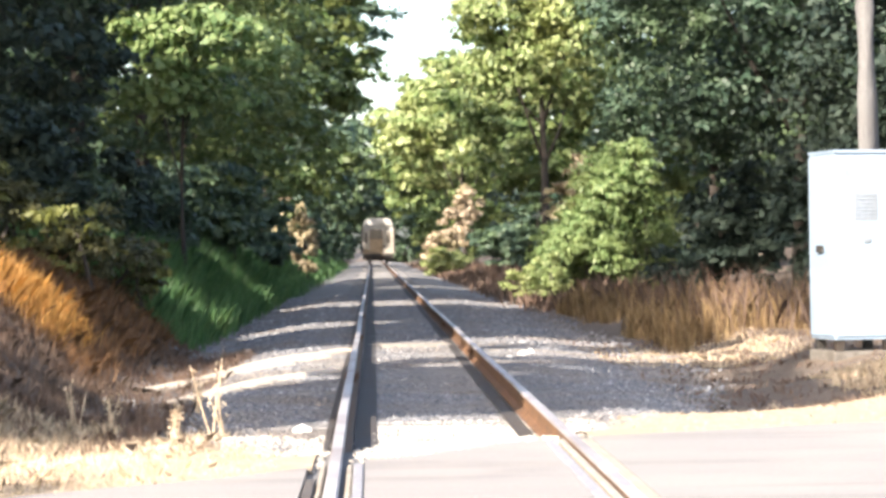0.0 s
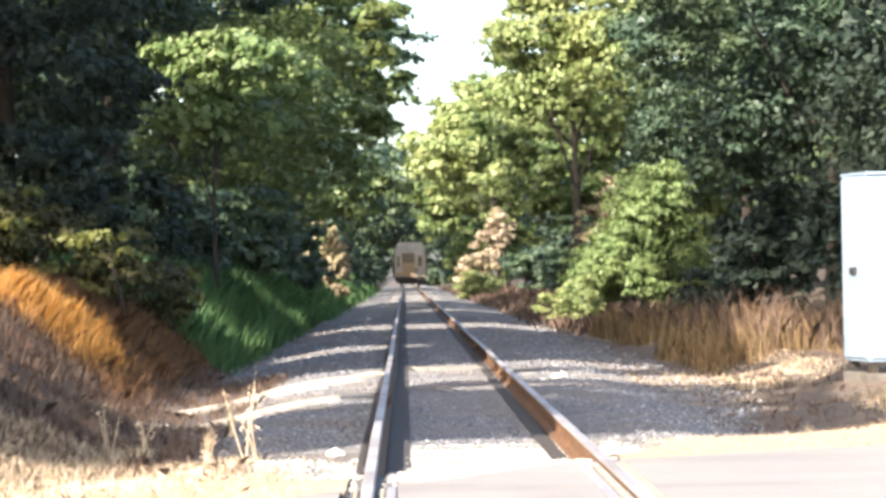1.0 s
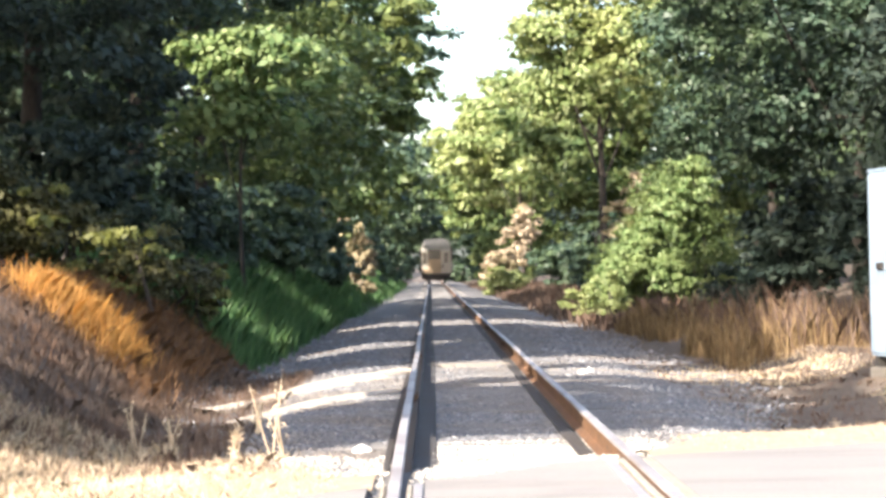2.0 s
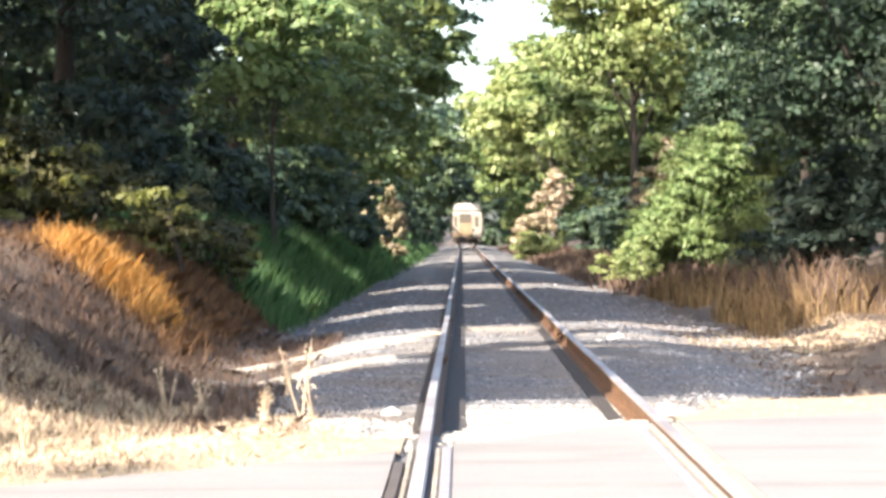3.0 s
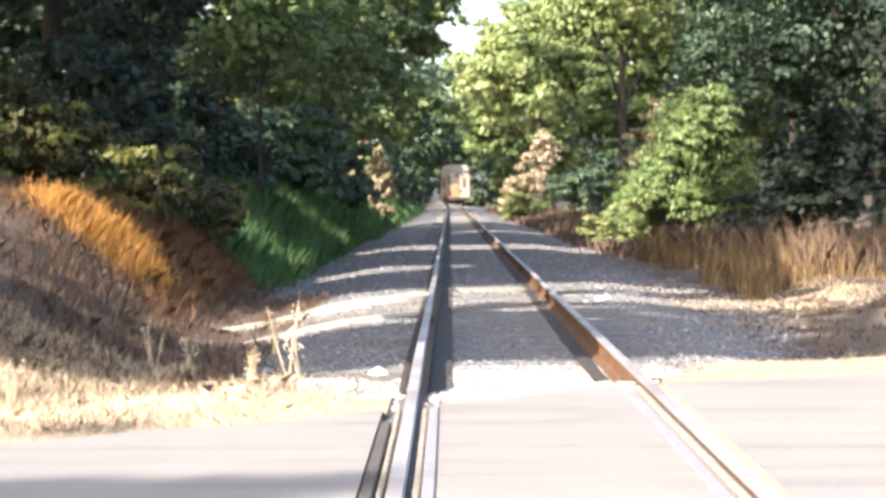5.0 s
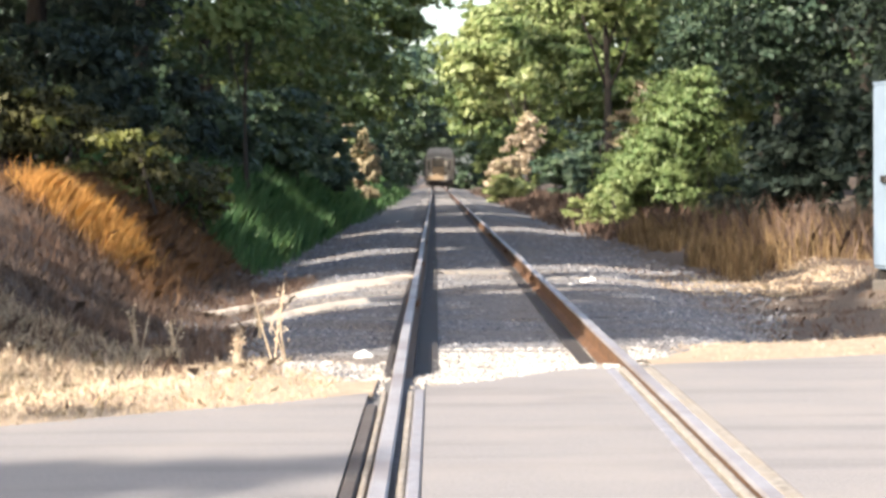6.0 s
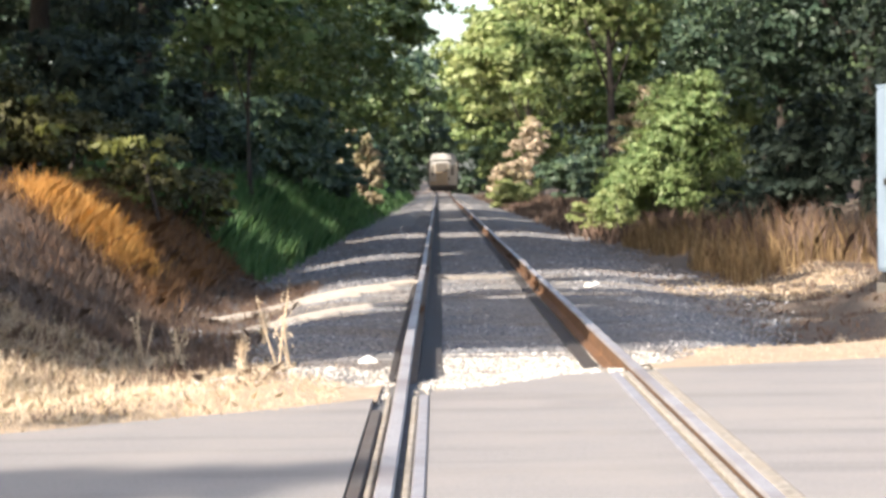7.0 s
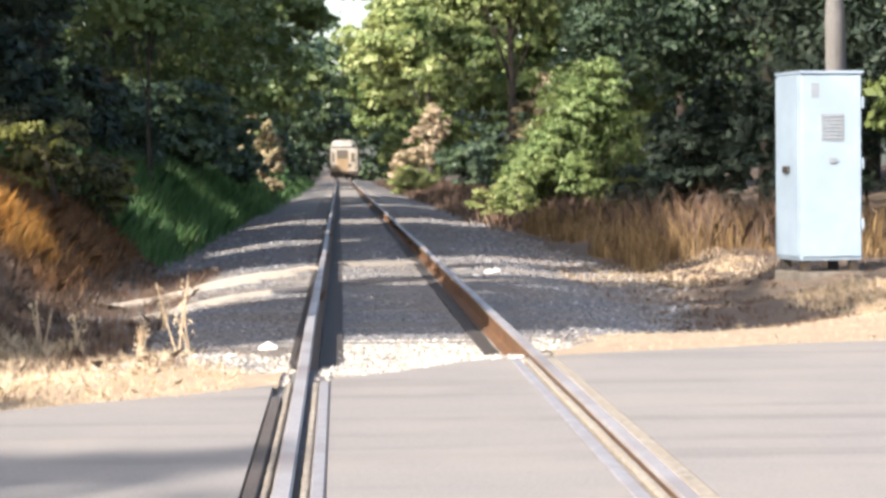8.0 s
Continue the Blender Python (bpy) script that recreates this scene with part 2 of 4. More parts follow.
def land(x, y):
    x, y = np.asarray(x, float), np.asarray(y, float)
    s = road_side(x, y)
    off = np.abs(x)
    z = np.where(off < 1.55, -0.212, -0.212 - 0.13 * smoothstep(1.55, 3.0, off))
    # cutting on the left, starting past the road
    along = smoothstep(12.5, 24, y + 0.35 * x)
    left = np.maximum(-x - 2.95, 0)
    z = z + along * (1.35 * smoothstep(0, 2.25, left) + 1.6 * smoothstep(1.6, 8, left))
    right = np.maximum(x - 3.6, 0)
    z = z + 0.28 * smoothstep(0, 1.6, right) * smoothstep(14, 20, y) + 1.2 * smoothstep(4, 14, right) * smoothstep(24, 50, y)
    rough = 0.05 * np.sin(1.7 * x + 0.9 * y) * np.sin(0.8 * y - 1.1 * x) + 0.03 * np.sin(4.1 * x) * np.sin(3.3 * y + x)
    z = z + rough * smoothstep(2.6, 4.0, off) * (1 - smoothstep(30, 60, y))
    # level with the road at its edges
    verge = smoothstep(0.95, 1.5, off)
    gap = np.maximum(s - road_far(x, y), ROAD_NEAR - s)
    near = 1 - smoothstep(0.15, 2.4, gap) * (1 - verge) - smoothstep(0, 1, (gap - 1.5 - 1.3 * smoothstep(2.0, 4.0, x)) / 2.7) * verge
    z = z * (1 - near) + (-0.075) * near
    # a worn hollow round the cabinet's plinth
    return z - 0.05 * np.exp(-((x - 5.1) / 0.9) ** 2 - ((y - 28.6) / 2.2) ** 2)


def land_at(x, y):
    return float(land(x, y))


def build_ground():
    xs = np.concatenate([-np.geomspace(3000, 16, 16), np.arange(-14, -6, 0.5), np.arange(-6, 6, 0.16), np.arange(6, 14, 0.5), np.geomspace(16, 3000, 16)])
    ys = np.concatenate([-np.geomspace(3000, 6, 12), np.arange(-4, 9, 0.6), np.arange(9, 60, 0.25), np.arange(60, 140, 1.2), np.arange(140, 360, 6), np.geomspace(370, 4000, 14)])
    gx, gy = np.meshgrid(xs, ys)
    z = land(gx, gy)
    w, h = len(xs), len(ys)
    me = bpy.data.meshes.new("ground")
    i = np.arange(w * h).reshape(h, w)
    faces = np.stack([i[:-1, :-1], i[:-1, 1:], i[1:, 1:], i[1:, :-1]], -1).reshape(-1, 4)
    me.from_pydata(np.stack([gx, gy, z], -1).reshape(-1, 3).tolist(), [], faces.tolist())
    ob = link_mesh("ground", me, SOIL, smooth=True)
    return tagged(ob, "dry brown earth with a low bank beside the railway", "ground", kind="structure")


def build_road():
    bm = bmesh.new()
    ax, ay = ROAD_N[1], -ROAD_N[0]
    n_len, n_wid = 160, 14
    grid = []
    for i in range(n_len + 1):
        u = -70 + 140 * i / n_len
        row = []
        for j in range(n_wid + 1):
            edge = float(road_far(ax * u + ROAD_N[0] * ROAD_FAR, ay * u + ROAD_N[1] * ROAD_FAR))
            v = ROAD_NEAR + (edge - ROAD_NEAR) * j / n_wid
            if j in (0, n_wid):
                v += 0.09 * math.sin(u * 1.9) + 0.06 * math.sin(u * 4.3 + 1)
            row.append(bm.verts.new((ax * u + ROAD_N[0] * v, ay * u + ROAD_N[1] * v, -0.012 - 0.02 * abs(j / n_wid - 0.5) ** 2)))
        grid.append(row)
    for i in range(n_len):
        for j in range(n_wid):
            bm.faces.new((grid[i][j], grid[i + 1][j], grid[i + 1][j + 1], grid[i][j + 1]))
    # the flangeways stay open: cut the sheet away over the strips beside both rails
    for edge in (-0.905, -0.585, 0.520, 0.838):
        g = bm.verts[:] + bm.edges[:] + bm.faces[:]
        bmesh.ops.bisect_plane(bm, geom=g, plane_co=(edge, 0, 0), plane_no=(1, 0, 0))
    doomed = [f for f in bm.faces if -0.905 < f.calc_center_median().x < -0.585 or 0.520 < f.calc_center_median().x < 0.838]
    bmesh.ops.delete(bm, geom=doomed, context="FACES")
    r = bmesh.ops.extrude_face_region(bm, geom=bm.faces[:])
    bmesh.ops.translate(bm, vec=(0, 0, -0.16), verts=[e for e in r["geom"] if isinstance(e, bmesh.types.BMVert)])
    bmesh.ops.recalc_face_normals(bm, faces=bm.faces)
    ob = part("road", bm, ASPHALT)
    return tagged(ob, "sun-bleached grey asphalt road crossing the rails askew", "road", kind="structure")


build_ground()
build_road()


# ---- the railway line ----
GAUGE_HALF = 0.7525
RIGHT_RAIL = 0.718
RAIL_PROFILE = [(-0.07, -0.172), (-0.07, -0.162), (-0.014, -0.140), (-0.010, -0.050), (-0.034, -0.036), (-0.036, -0.008), (-0.028, -0.001),
                (0.028, -0.001), (0.036, -0.008), (0.034, -0.036), (0.010, -0.050), (0.014, -0.140), (0.07, -0.162), (0.07, -0.172)]


def extrude_profile(bm, prof, y0, y1, step, cx, wobble=0.0, ragged=0.0):
    rr = random.Random(int(1000 * cx) + len(prof))
    n = max(2, int((y1 - y0) / step))
    rings = []
    for i in range(n + 1):
        y = y0 + (y1 - y0) * i / n
        dx = wobble * (math.sin(y * 0.21) + 0.5 * math.sin(y * 0.53 + 1))
        dz = wobble * 0.6 * math.sin(y * 0.33 + cx)
        rings.append([bm.verts.new((cx + x + dx + rr.uniform(-ragged, ragged), y, z + dz + rr.uniform(-ragged, ragged))) for x, z in prof])
    k = len(prof)
    for a, b in zip(rings, rings[1:]):
        for j in range(k):
            bm.faces.new((a[j], b[j], b[(j + 1) % k], a[(j + 1) % k]))
    bm.faces.new(rings[0])
    bm.faces.new(rings[-1][::-1])
    bmesh.ops.recalc_face_normals(bm, faces=bm.faces)
    return bm


def build_track():
    track = empty("railway_track", Matrix())
    tagged(track, "straight single railway track with rusty worn steel rails", "railway track")
    for side in (-1, 1):
        cx = RIGHT_RAIL if side > 0 else -GAUGE_HALF
        rail = part("rail", extrude_profile(bmesh.new(), RAIL_PROFILE, -20, 340, 3, cx, 0.004), RUST, track)
        head = [(-0.0375, -0.014), (-0.0375, -0.006), (-0.029, 0.003), (0.029, 0.003), (0.0375, -0.006), (0.0375, -0.014)]
        part("running_surface", extrude_profile(bmesh.new(), head, -20, 340, 3, cx, 0.004), POLISHED, rail, "bright worn rail top")
        for y in ((32.2, 44.1, 56.0, 68.0, 92.0) if side > 0 else (26.0, 38.0, 50.0, 62.0, 86.0)):
            for s in (-1, 1):
                bm = boxed((cx + s * 0.030 - 0.016, y - 0.46, -0.128), (cx + s * 0.030 + 0.016, y + 0.46, -0.052), 0.006)
                for k in range(6):
                    yy = y - 0.38 + 0.152 * k
                    box(bm, (cx + s * 0.055 - 0.014, yy - 0.016, -0.105), (cx + s * 0.055 + 0.014, yy + 0.016, -0.073), 0.004)
                part("joint_bar", bm, RUST, rail, "bolted rusty joint bar")
        # Dark strips put the rail's shade, along with oil, into the ground colour.
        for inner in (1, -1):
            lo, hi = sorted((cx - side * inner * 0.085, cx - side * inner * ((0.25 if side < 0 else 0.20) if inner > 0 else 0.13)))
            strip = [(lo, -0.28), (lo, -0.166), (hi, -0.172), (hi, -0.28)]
            part("oily_shade_strip", extrude_profile(bmesh.new(), strip, 14.6, 200, 0.6, 0, 0.006), OILY_SHADE, track, "oily grit along the rail foot, darkened for the rail's shade")
    # sleepers
    shapes = []
    rng = random.Random(4)
    for k in range(4):
        bm = boxed((-1.3, -0.115, -0.20), (1.3, 0.115, -0.0), 0.012)
        for v in bm.verts:
            v.co += Vector((rng.uniform(-.02, .02), rng.uniform(-.008, .008), rng.uniform(-.006, .006)))
        me = bpy.data.meshes.new("sleeper")
        bm.to_mesh(me)
        bm.free()
        me.materials.append(TIMBER)
        shapes.append(me)
    y = -18.0
    for k in range(296):
        if 3.2 < y < 16.6:
            y = 16.6
        ob = new("sleeper", shapes[k % 4])
        ob.parent = track
        ob.matrix_basis = pose(rng.uniform(-.04, .04), y, -0.180 + rng.uniform(-.012, .006), 0, 0, rng.uniform(-1.2, 1.2))
        y += 0.535 + rng.uniform(-.03, .03)
    bm = bmesh.new()
    while y < 335:
        box(bm, (-1.3, y - .115, -.36), (1.3, y + .115, -.18))
        y += 0.54
    tagged(part("sleepers", bm, TIMBER, track), kind="stuff")
    return track


def build_crossing():
    """Guard strips on both sides of each rail where the road passes."""
    thing = empty("level_crossing", Matrix())
    tagged(thing, "worn steel and timber guard strips along rails in the asphalt", "level crossing")
    for side in (-1, 1):
        cx = RIGHT_RAIL if side > 0 else -GAUGE_HALF
        inner, half = (cx + 0.132, 0.029) if side < 0 else (cx - 0.160, 0.036)
        y1 = 14.3 + (1.5 if side > 0 else 0.0)
        y0 = 4.0
        bar = [(-half, -0.15), (-half, -0.022), (-half + 0.008, -0.010), (half - 0.008, -0.010), (half, -0.022), (half, -0.15)]
        part("guard_rail", extrude_profile(bmesh.new(), bar, y0, y1, 1.0, inner, 0.003), GREY_METAL, thing, "grey worn steel guard rail")
        if side < 0:
            plank = [(-0.030, -0.16), (-0.030, -0.026), (-0.022, -0.014), (0.022, -0.014), (0.030, -0.026), (0.030, -0.16)]
            part("edge_timber", extrude_profile(bmesh.new(), plank, y0, y1 - 0.9, 0.5, cx - 0.121, 0.006), EDGE_TIMBER, thing, "tarry weathered timber beside the rail")
        # The bed is coloured dark to paint shade into the open slots.
        fill = [(-0.17, -0.17), (-0.17, -0.075), (0.17, -0.075), (0.17, -0.17)]
        part("flangeway_bed", extrude_profile(bmesh.new(), fill, y0, y1 + 0.3, 0.5, cx, 0.006), OILY_SHADE, thing, "grit at the bottom of the flangeway, darkened for its shade")
        for lo, hi, top in (((-0.080, -0.054, -0.022), (0.066, 0.096, -0.026)) if side < 0 else ((-0.100, -0.056, -0.014), (0.048, 0.118, -0.012))):
            grit = [(lo, -0.16), (lo, top - 0.006), (lo + 0.008, top), (hi - 0.008, top), (hi, top - 0.006), (hi, -0.16)]
            part("packed_grit", extrude_profile(bmesh.new(), grit, y0, y1 + 0.1, 0.07, cx, 0.004, 0.0022), GRIT, thing, "pale grit packed beside the rail")
    return thing


def stones(name, n, region, size, mat, seed, label, lift=0.0, thin=None):
    """Loose stones: uneven six-sided lumps."""
    rng = np.random.default_rng(seed)
    x = rng.uniform(region[0], region[1], n)
    y = rng.uniform(region[2], region[3], n)
    ok = (road_side(x, y) > road_far(x, y) + rng.normal(0.10, 0.12, n)) & (np.abs(np.abs(x) - GAUGE_HALF) > 0.085) & ((np.abs(np.abs(x) - GAUGE_HALF + 0.06) > 0.17) | (rng.uniform(0, 1, n) < 0.22))
    if thin is not None:
        ok &= thin(x, y, rng)
    x, y = x[ok], y[ok]
    n = len(x)
    z = np.maximum(land(x, y), -1) + lift
    s = size * rng.uniform(0.55, 1.35, n)
    corner = np.array([[-1, -1, -.7], [1, -1, -.7], [1, 1, -.7], [-1, 1, -.7], [-.7, -.7, .7], [.7, -.7, .7], [.7, .7, .7], [-.7, .7, .7]], float)
    v = corner[None] * (0.5 * s)[:, None, None] * rng.uniform(0.6, 1.3, (n, 8, 3))
    a = rng.uniform(0, math.tau, n)
    ca, sa = np.cos(a)[:, None], np.sin(a)[:, None]
    vx = v[..., 0] * ca - v[..., 1] * sa
    vy = v[..., 0] * sa + v[..., 1] * ca
    tilt = rng.normal(0, 0.35, (n, 1))
    vz = v[..., 2] * 0.8 + vx * tilt
    pts = np.stack([vx + x[:, None], vy + y[:, None], vz + z[:, None] + 0.15 * s[:, None]], -1).reshape(-1, 3)
    quad = np.array([[3, 2, 1, 0], [4, 5, 6, 7], [0, 1, 5, 4], [1, 2, 6, 5], [2, 3, 7, 6], [3, 0, 4, 7]])
    faces = (quad[None] + 8 * np.arange(n)[:, None, None]).reshape(-1)
    me = bpy.data.meshes.new(name)
    me.vertices.add(len(pts))
    me.vertices.foreach_set("co", pts.astype(np.float32).ravel())
    me.loops.add(len(faces))
    me.loops.foreach_set("vertex_index", faces.astype(np.int32))
    me.polygons.add(len(faces) // 4)
    me.polygons.foreach_set("loop_start", np.arange(0, len(faces), 4, dtype=np.int32))
    me.update(calc_edges=True)
    return tagged(link_mesh(name, me, mat), label, "gravel", kind="stuff")


def build_ballast_bed():
    """The gravel bed under sleepers and shoulders."""
    xs = np.concatenate([np.linspace(-3.5, -1.5, 12), np.linspace(-1.3, 1.3, 9), np.linspace(1.5, 3.6, 12)])
    ys = np.concatenate([np.arange(-20, 13.5, 2), np.arange(13.5, 60, 0.4), np.arange(60, 345, 4)])
    gx, gy = np.meshgrid(xs, ys)
    edge = np.sin(gy * 0.9) * 0.25 + np.sin(gy * 2.3 + gx) * 0.12
    narrow = np.where(gx > 0, 0.45 + 0.55 * smoothstep(19, 33, gy), 0.15 + 0.85 * smoothstep(19, 29, gy))
    wide = np.where(np.abs(gx) > 1.5, np.sign(gx) * (1.5 + (np.abs(gx) - 1.5) * narrow) + edge * 0.2 * (np.abs(gx) > 3), gx)
    z = land(wide, gy) + 0.022 * (1 - smoothstep(2.6, 3.4, np.abs(gx))) - 0.02 * smoothstep(3.0, 3.5, np.abs(gx))
    w, h = len(xs), len(ys)
    i = np.arange(w * h).reshape(h, w)
    faces = np.stack([i[:-1, :-1], i[:-1, 1:], i[1:, 1:], i[1:, :-1]], -1).reshape(-1, 4)
    me = bpy.data.meshes.new("ballast_bed")
    me.from_pydata(np.stack([wide, gy, z], -1).reshape(-1, 3).tolist(), [], faces.tolist())
    ob = link_mesh("ballast_bed", me, GRAVEL, smooth=True)
    return tagged(ob, "grey crushed-stone bed under the railway track", "ballast", kind="structure")


def drape(name, x0, x1, depth, mat, label, lift, reach=None):
    """A ragged sheet of loose earth lying along the far edge of the asphalt."""
    nu, nv = 150, 14
    pts = []
    for i in range(nu + 1):
        x = x0 + (x1 - x0) * i / nu
        wide = depth + 0.9 * max(0.0, x - 2.2) + 0.16 * math.sin(3.1 * x) + 0.11 * math.sin(7.7 * x + 1) + 0.07 * math.sin(17 * x)
        y = (ROAD_FAR - ROAD_N[0] * x) / ROAD_N[1]
        for _ in range(4):
            y = (float(road_far(x, y)) - ROAD_N[0] * x) / ROAD_N[1]
        if reach:
            wide = (reach + 0.10 * math.sin(5.1 * x) - y + 0.12) * ROAD_N[1]
        for j in range(nv + 1):
            yy = y - 0.12 + wide / ROAD_N[1] * j / nv
            pts.append((x, yy, land_at(x, yy) + lift * (1 - (j / nv) ** 4) - 0.03 * (j == nv)))
    k = np.arange((nu + 1) * (nv + 1)).reshape(nu + 1, nv + 1)
    faces = np.stack([k[:-1, :-1], k[1:, :-1], k[1:, 1:], k[:-1, 1:]], -1).reshape(-1, 4)
    me = bpy.data.meshes.new(name)
    me.from_pydata(pts, [], faces.tolist())
    return tagged(link_mesh(name, me, mat, smooth=True), label, "verge", kind="structure")


def streak(name, a, b, half, mat, label, lift=0.045):
    """A low ragged tongue of pale grit that paints a sun band across the ballast."""
    (ax, ay), (bx, by) = a, b
    along = Vector((bx - ax, by - ay))
    side = Vector((-along.y, along.x)).normalized()
    n, m = 60, 8
    pts = []
    for i in range(n + 1):
        f = i / n
        w = half * (math.sin(math.pi * (0.06 + 0.88 * f)) ** 0.5 + 0.22 * math.sin(23 * f + ax) + 0.14 * math.sin(51 * f))
        for j in range(m + 1):
            g = 2 * j / m - 1
            q = Vector(a) + along * f + side * (w * g + 0.10 * half * math.sin(13 * f + 3 * g))
            pts.append((q.x, q.y, land_at(q.x, q.y) + lift * (1 - g * g) + 0.004))
    k = np.arange((n + 1) * (m + 1)).reshape(n + 1, m + 1)
    faces = np.stack([k[:-1, :-1], k[:-1, 1:], k[1:, 1:], k[1:, :-1]], -1).reshape(-1, 4)
    me = bpy.data.meshes.new(name)
    me.from_pydata(pts, [], faces.tolist())
    return tagged(link_mesh(name, me, mat, smooth=True), label, "grit", kind="structure")


build_track()
build_crossing()
build_ballast_bed()
# Pale tongues put the sun bands into the colour of the ground.
streak("sun_band_streak", (-3.0, 27.5), (-0.92, 34.6), 0.40, SUN_BAND_SAND, "pale grit painting a sun band across the ballast shoulder", 0.075)
streak("sun_band_streak", (-2.55, 24.6), (-1.0, 28.8), 0.15, SUN_BAND_SAND, "pale grit painting a sun band across the ballast shoulder", 0.07)
streak("sun_band_streak", (1.1, 34.6), (2.9, 33.6), 0.35, GRIT, "pale grit painting a sun band across the ballast shoulder", 0.03)
streak("sun_band_streak", (-0.5, 36.4), (0.5, 36.8), 0.9, GRIT, "pale grit painting a sun band between the rails", 0.05)
drape("verge", -9.0, -0.88, 2.2, PALE_EARTH, "pale dry earth and straw along the road edge", 0.05)
drape("verge", 0.86, 9.0, 2.3, PALE_EARTH, "pale dry earth and straw along the road edge", 0.05)
# Pale grit reaches as far as the sun pool, brightening it by colour.
drape("grit_apron", -0.56, 0.60, 2.9, GRIT, "pale packed grit from the asphalt to the sun pool's edge", 0.03, 20.4)


def shoulder(x, y, rng):
    reach = np.where(x > 0, 1.5 + 1.9 * (0.35 + 0.65 * smoothstep(18, 33, y)), 1.5 + 1.7 * (0.15 + 0.85 * smoothstep(19, 29, y)))
    return (np.abs(x) < reach + rng.normal(0, 0.18, len(x))) & ((y > 20.2) | (np.abs(x) > 1.0))


stones("ballast", 34000, (-3.5, 3.6, 14, 34), 0.040, STONE, 11, "grey crushed stone ballast between and beside the rails", 0.01, shoulder)
stones("far_ballast", 16000, (-3.5, 3.6, 34, 80), 0.055, STONE, 12, "grey crushed stone ballast further along the line", 0.01, shoulder)
# Pale stones end at the shadow's edge, so their colour paints the sun pool.
stones("sun_pool_gravel", 22000, (-2.7, 1.2, 13.2, 20.2), 0.026, PALE_STONE, 13, "pale stones at the road edge, spread to brighten the sun pool", 0.022,
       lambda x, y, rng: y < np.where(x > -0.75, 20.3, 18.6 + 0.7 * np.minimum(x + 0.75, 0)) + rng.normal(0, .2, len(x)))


# ---- plants ----
def leaves(points, normals, size, rng, droop=0.5, slim=0.5):
    """Diamond leaves at points, facing about along normals."""
    n = len(points)
    s = size * rng.uniform(0.6, 1.35, n)[:, None]
    nn = normals + rng.normal(0, 0.55, (n, 3))
    nn /= np.linalg.norm(nn, axis=1)[:, None] + 1e-9
    a = rng.normal(0, 1, (n, 3)) + np.array([0, 0, -droop])
    a -= (a * nn).sum(1)[:, None] * nn
    a /= np.linalg.norm(a, axis=1)[:, None] + 1e-9
    b = np.cross(nn, a)
    tip, wid = a * s * 0.5, b * s * 0.5 * slim
    mid = points - tip * 0.15
    return np.stack([points - tip, mid + wid, points + tip, mid - wid], 1).reshape(-1, 3)


# stretches that the low sun reaches through gaps in the canopy: ends and half width
SUNNY = [
    ((-6.0, 12.0, 0.1), (-1.0, 15.8, 0.0), 1.0), ((-1.0, 15.9, 0.0), (7.5, 23.2, 0.0), 1.3), ((2.0, 13.6, 0), (6.0, 17.0, 0), 1.5),
    ((-2.4, 16.2, -0.1), (0.4, 18.4, -0.2), 1.2), ((-0.6, 18.0, -0.2), (4.5, 20.4, -0.1), 1.2), ((-5.6, 17.6, 0.2), (-3.2, 17.2, 0.1), 1.0), ((-5.0, 15.0, 0.1), (-3.0, 15.8, 0.1), 1.0),
    ((5.0, 29.3, 0.0), (5.0, 29.3, 2.4), 0.75), ((5.8, 25.5, 0.0), (7.5, 27.0, 0.2), 0.7),
    ((-2.9, 26.9, -0.3), (-0.9, 33.8, -0.2), 1.2), ((-4.5, 11.3, 0.0), (0.6, 12.3, 0.0), 0.75), ((0.55, 8.6, 0.0), (0.9, 12.0, 0.0), 1.25), ((2.6, 9.5, 0.0), (3.2, 13.0, 0.0), 1.4), ((-0.9, 17.4, -0.1), (-0.6, 19.7, -0.2), 0.8), ((-0.6, 19.6, -0.2), (0.7, 19.9, -0.2), 0.7), ((3.6, 19.6, 0.0), (7.2, 24.6, 0.0), 1.5), ((-0.6, 14.4, 0.0), (1.4, 16.4, 0.0), 1.1), ((1.2, 33.6, -0.2), (4.4, 34.0, -0.1), 0.9), ((4.2, 33.0, 0.3), (5.6, 35.4, 0.5), 0.35), ((-2.4, 24.9, -0.3), (-1.2, 27.6, -0.2), 0.35), ((-0.9, 35.6, -0.2), (1.9, 38.5, -0.2), 1.1), ((2.2, 33.5, -0.2), (4.6, 34.5, 0.0), 0.6),
    ((-5.0, 29.3, 1.05), (-4.15, 28.4, 0.45), 0.5), ((-2.6, 45.0, -0.2), (-1.2, 48.0, -0.2), 0.9),
    ((-0.8, 66.0, -0.2), (4.8, 68.5, 0.0), 2.0), ((-4.0, 135.0, 0.0), (1.2, 152.0, 0.0), 3.0), ((1.2, 96.0, -0.2), (3.4, 99.0, -0.2), 1.4),
    ((4.4, 70.0, 0.8), (6.6, 71.0, 4.4), 2.0), ((3.2, 150.0, 0.6), (5.4, 152.0, 4.2), 1.4), ((-3.6, 115.0, 0.8), (-4.1, 116.0, 3.6), 0.8),
    ((4.5, 36.0, 0.4), (6.0, 46.0, 0.5), 0.45), ((-7.2, 35.4, 2.4), (-4.2, 35.2, 1.3), 0.3), ((-5.0, 52.0, 5.5), (-2.9, 52.0, 5.5), 0.7),
    ((0.0, 236.0, 2.6), (0.0, 241.5, 2.6), 1.4), ((0.0, 251.5, 2.6), (0.0, 255.5, 2.6), 1.3),
]


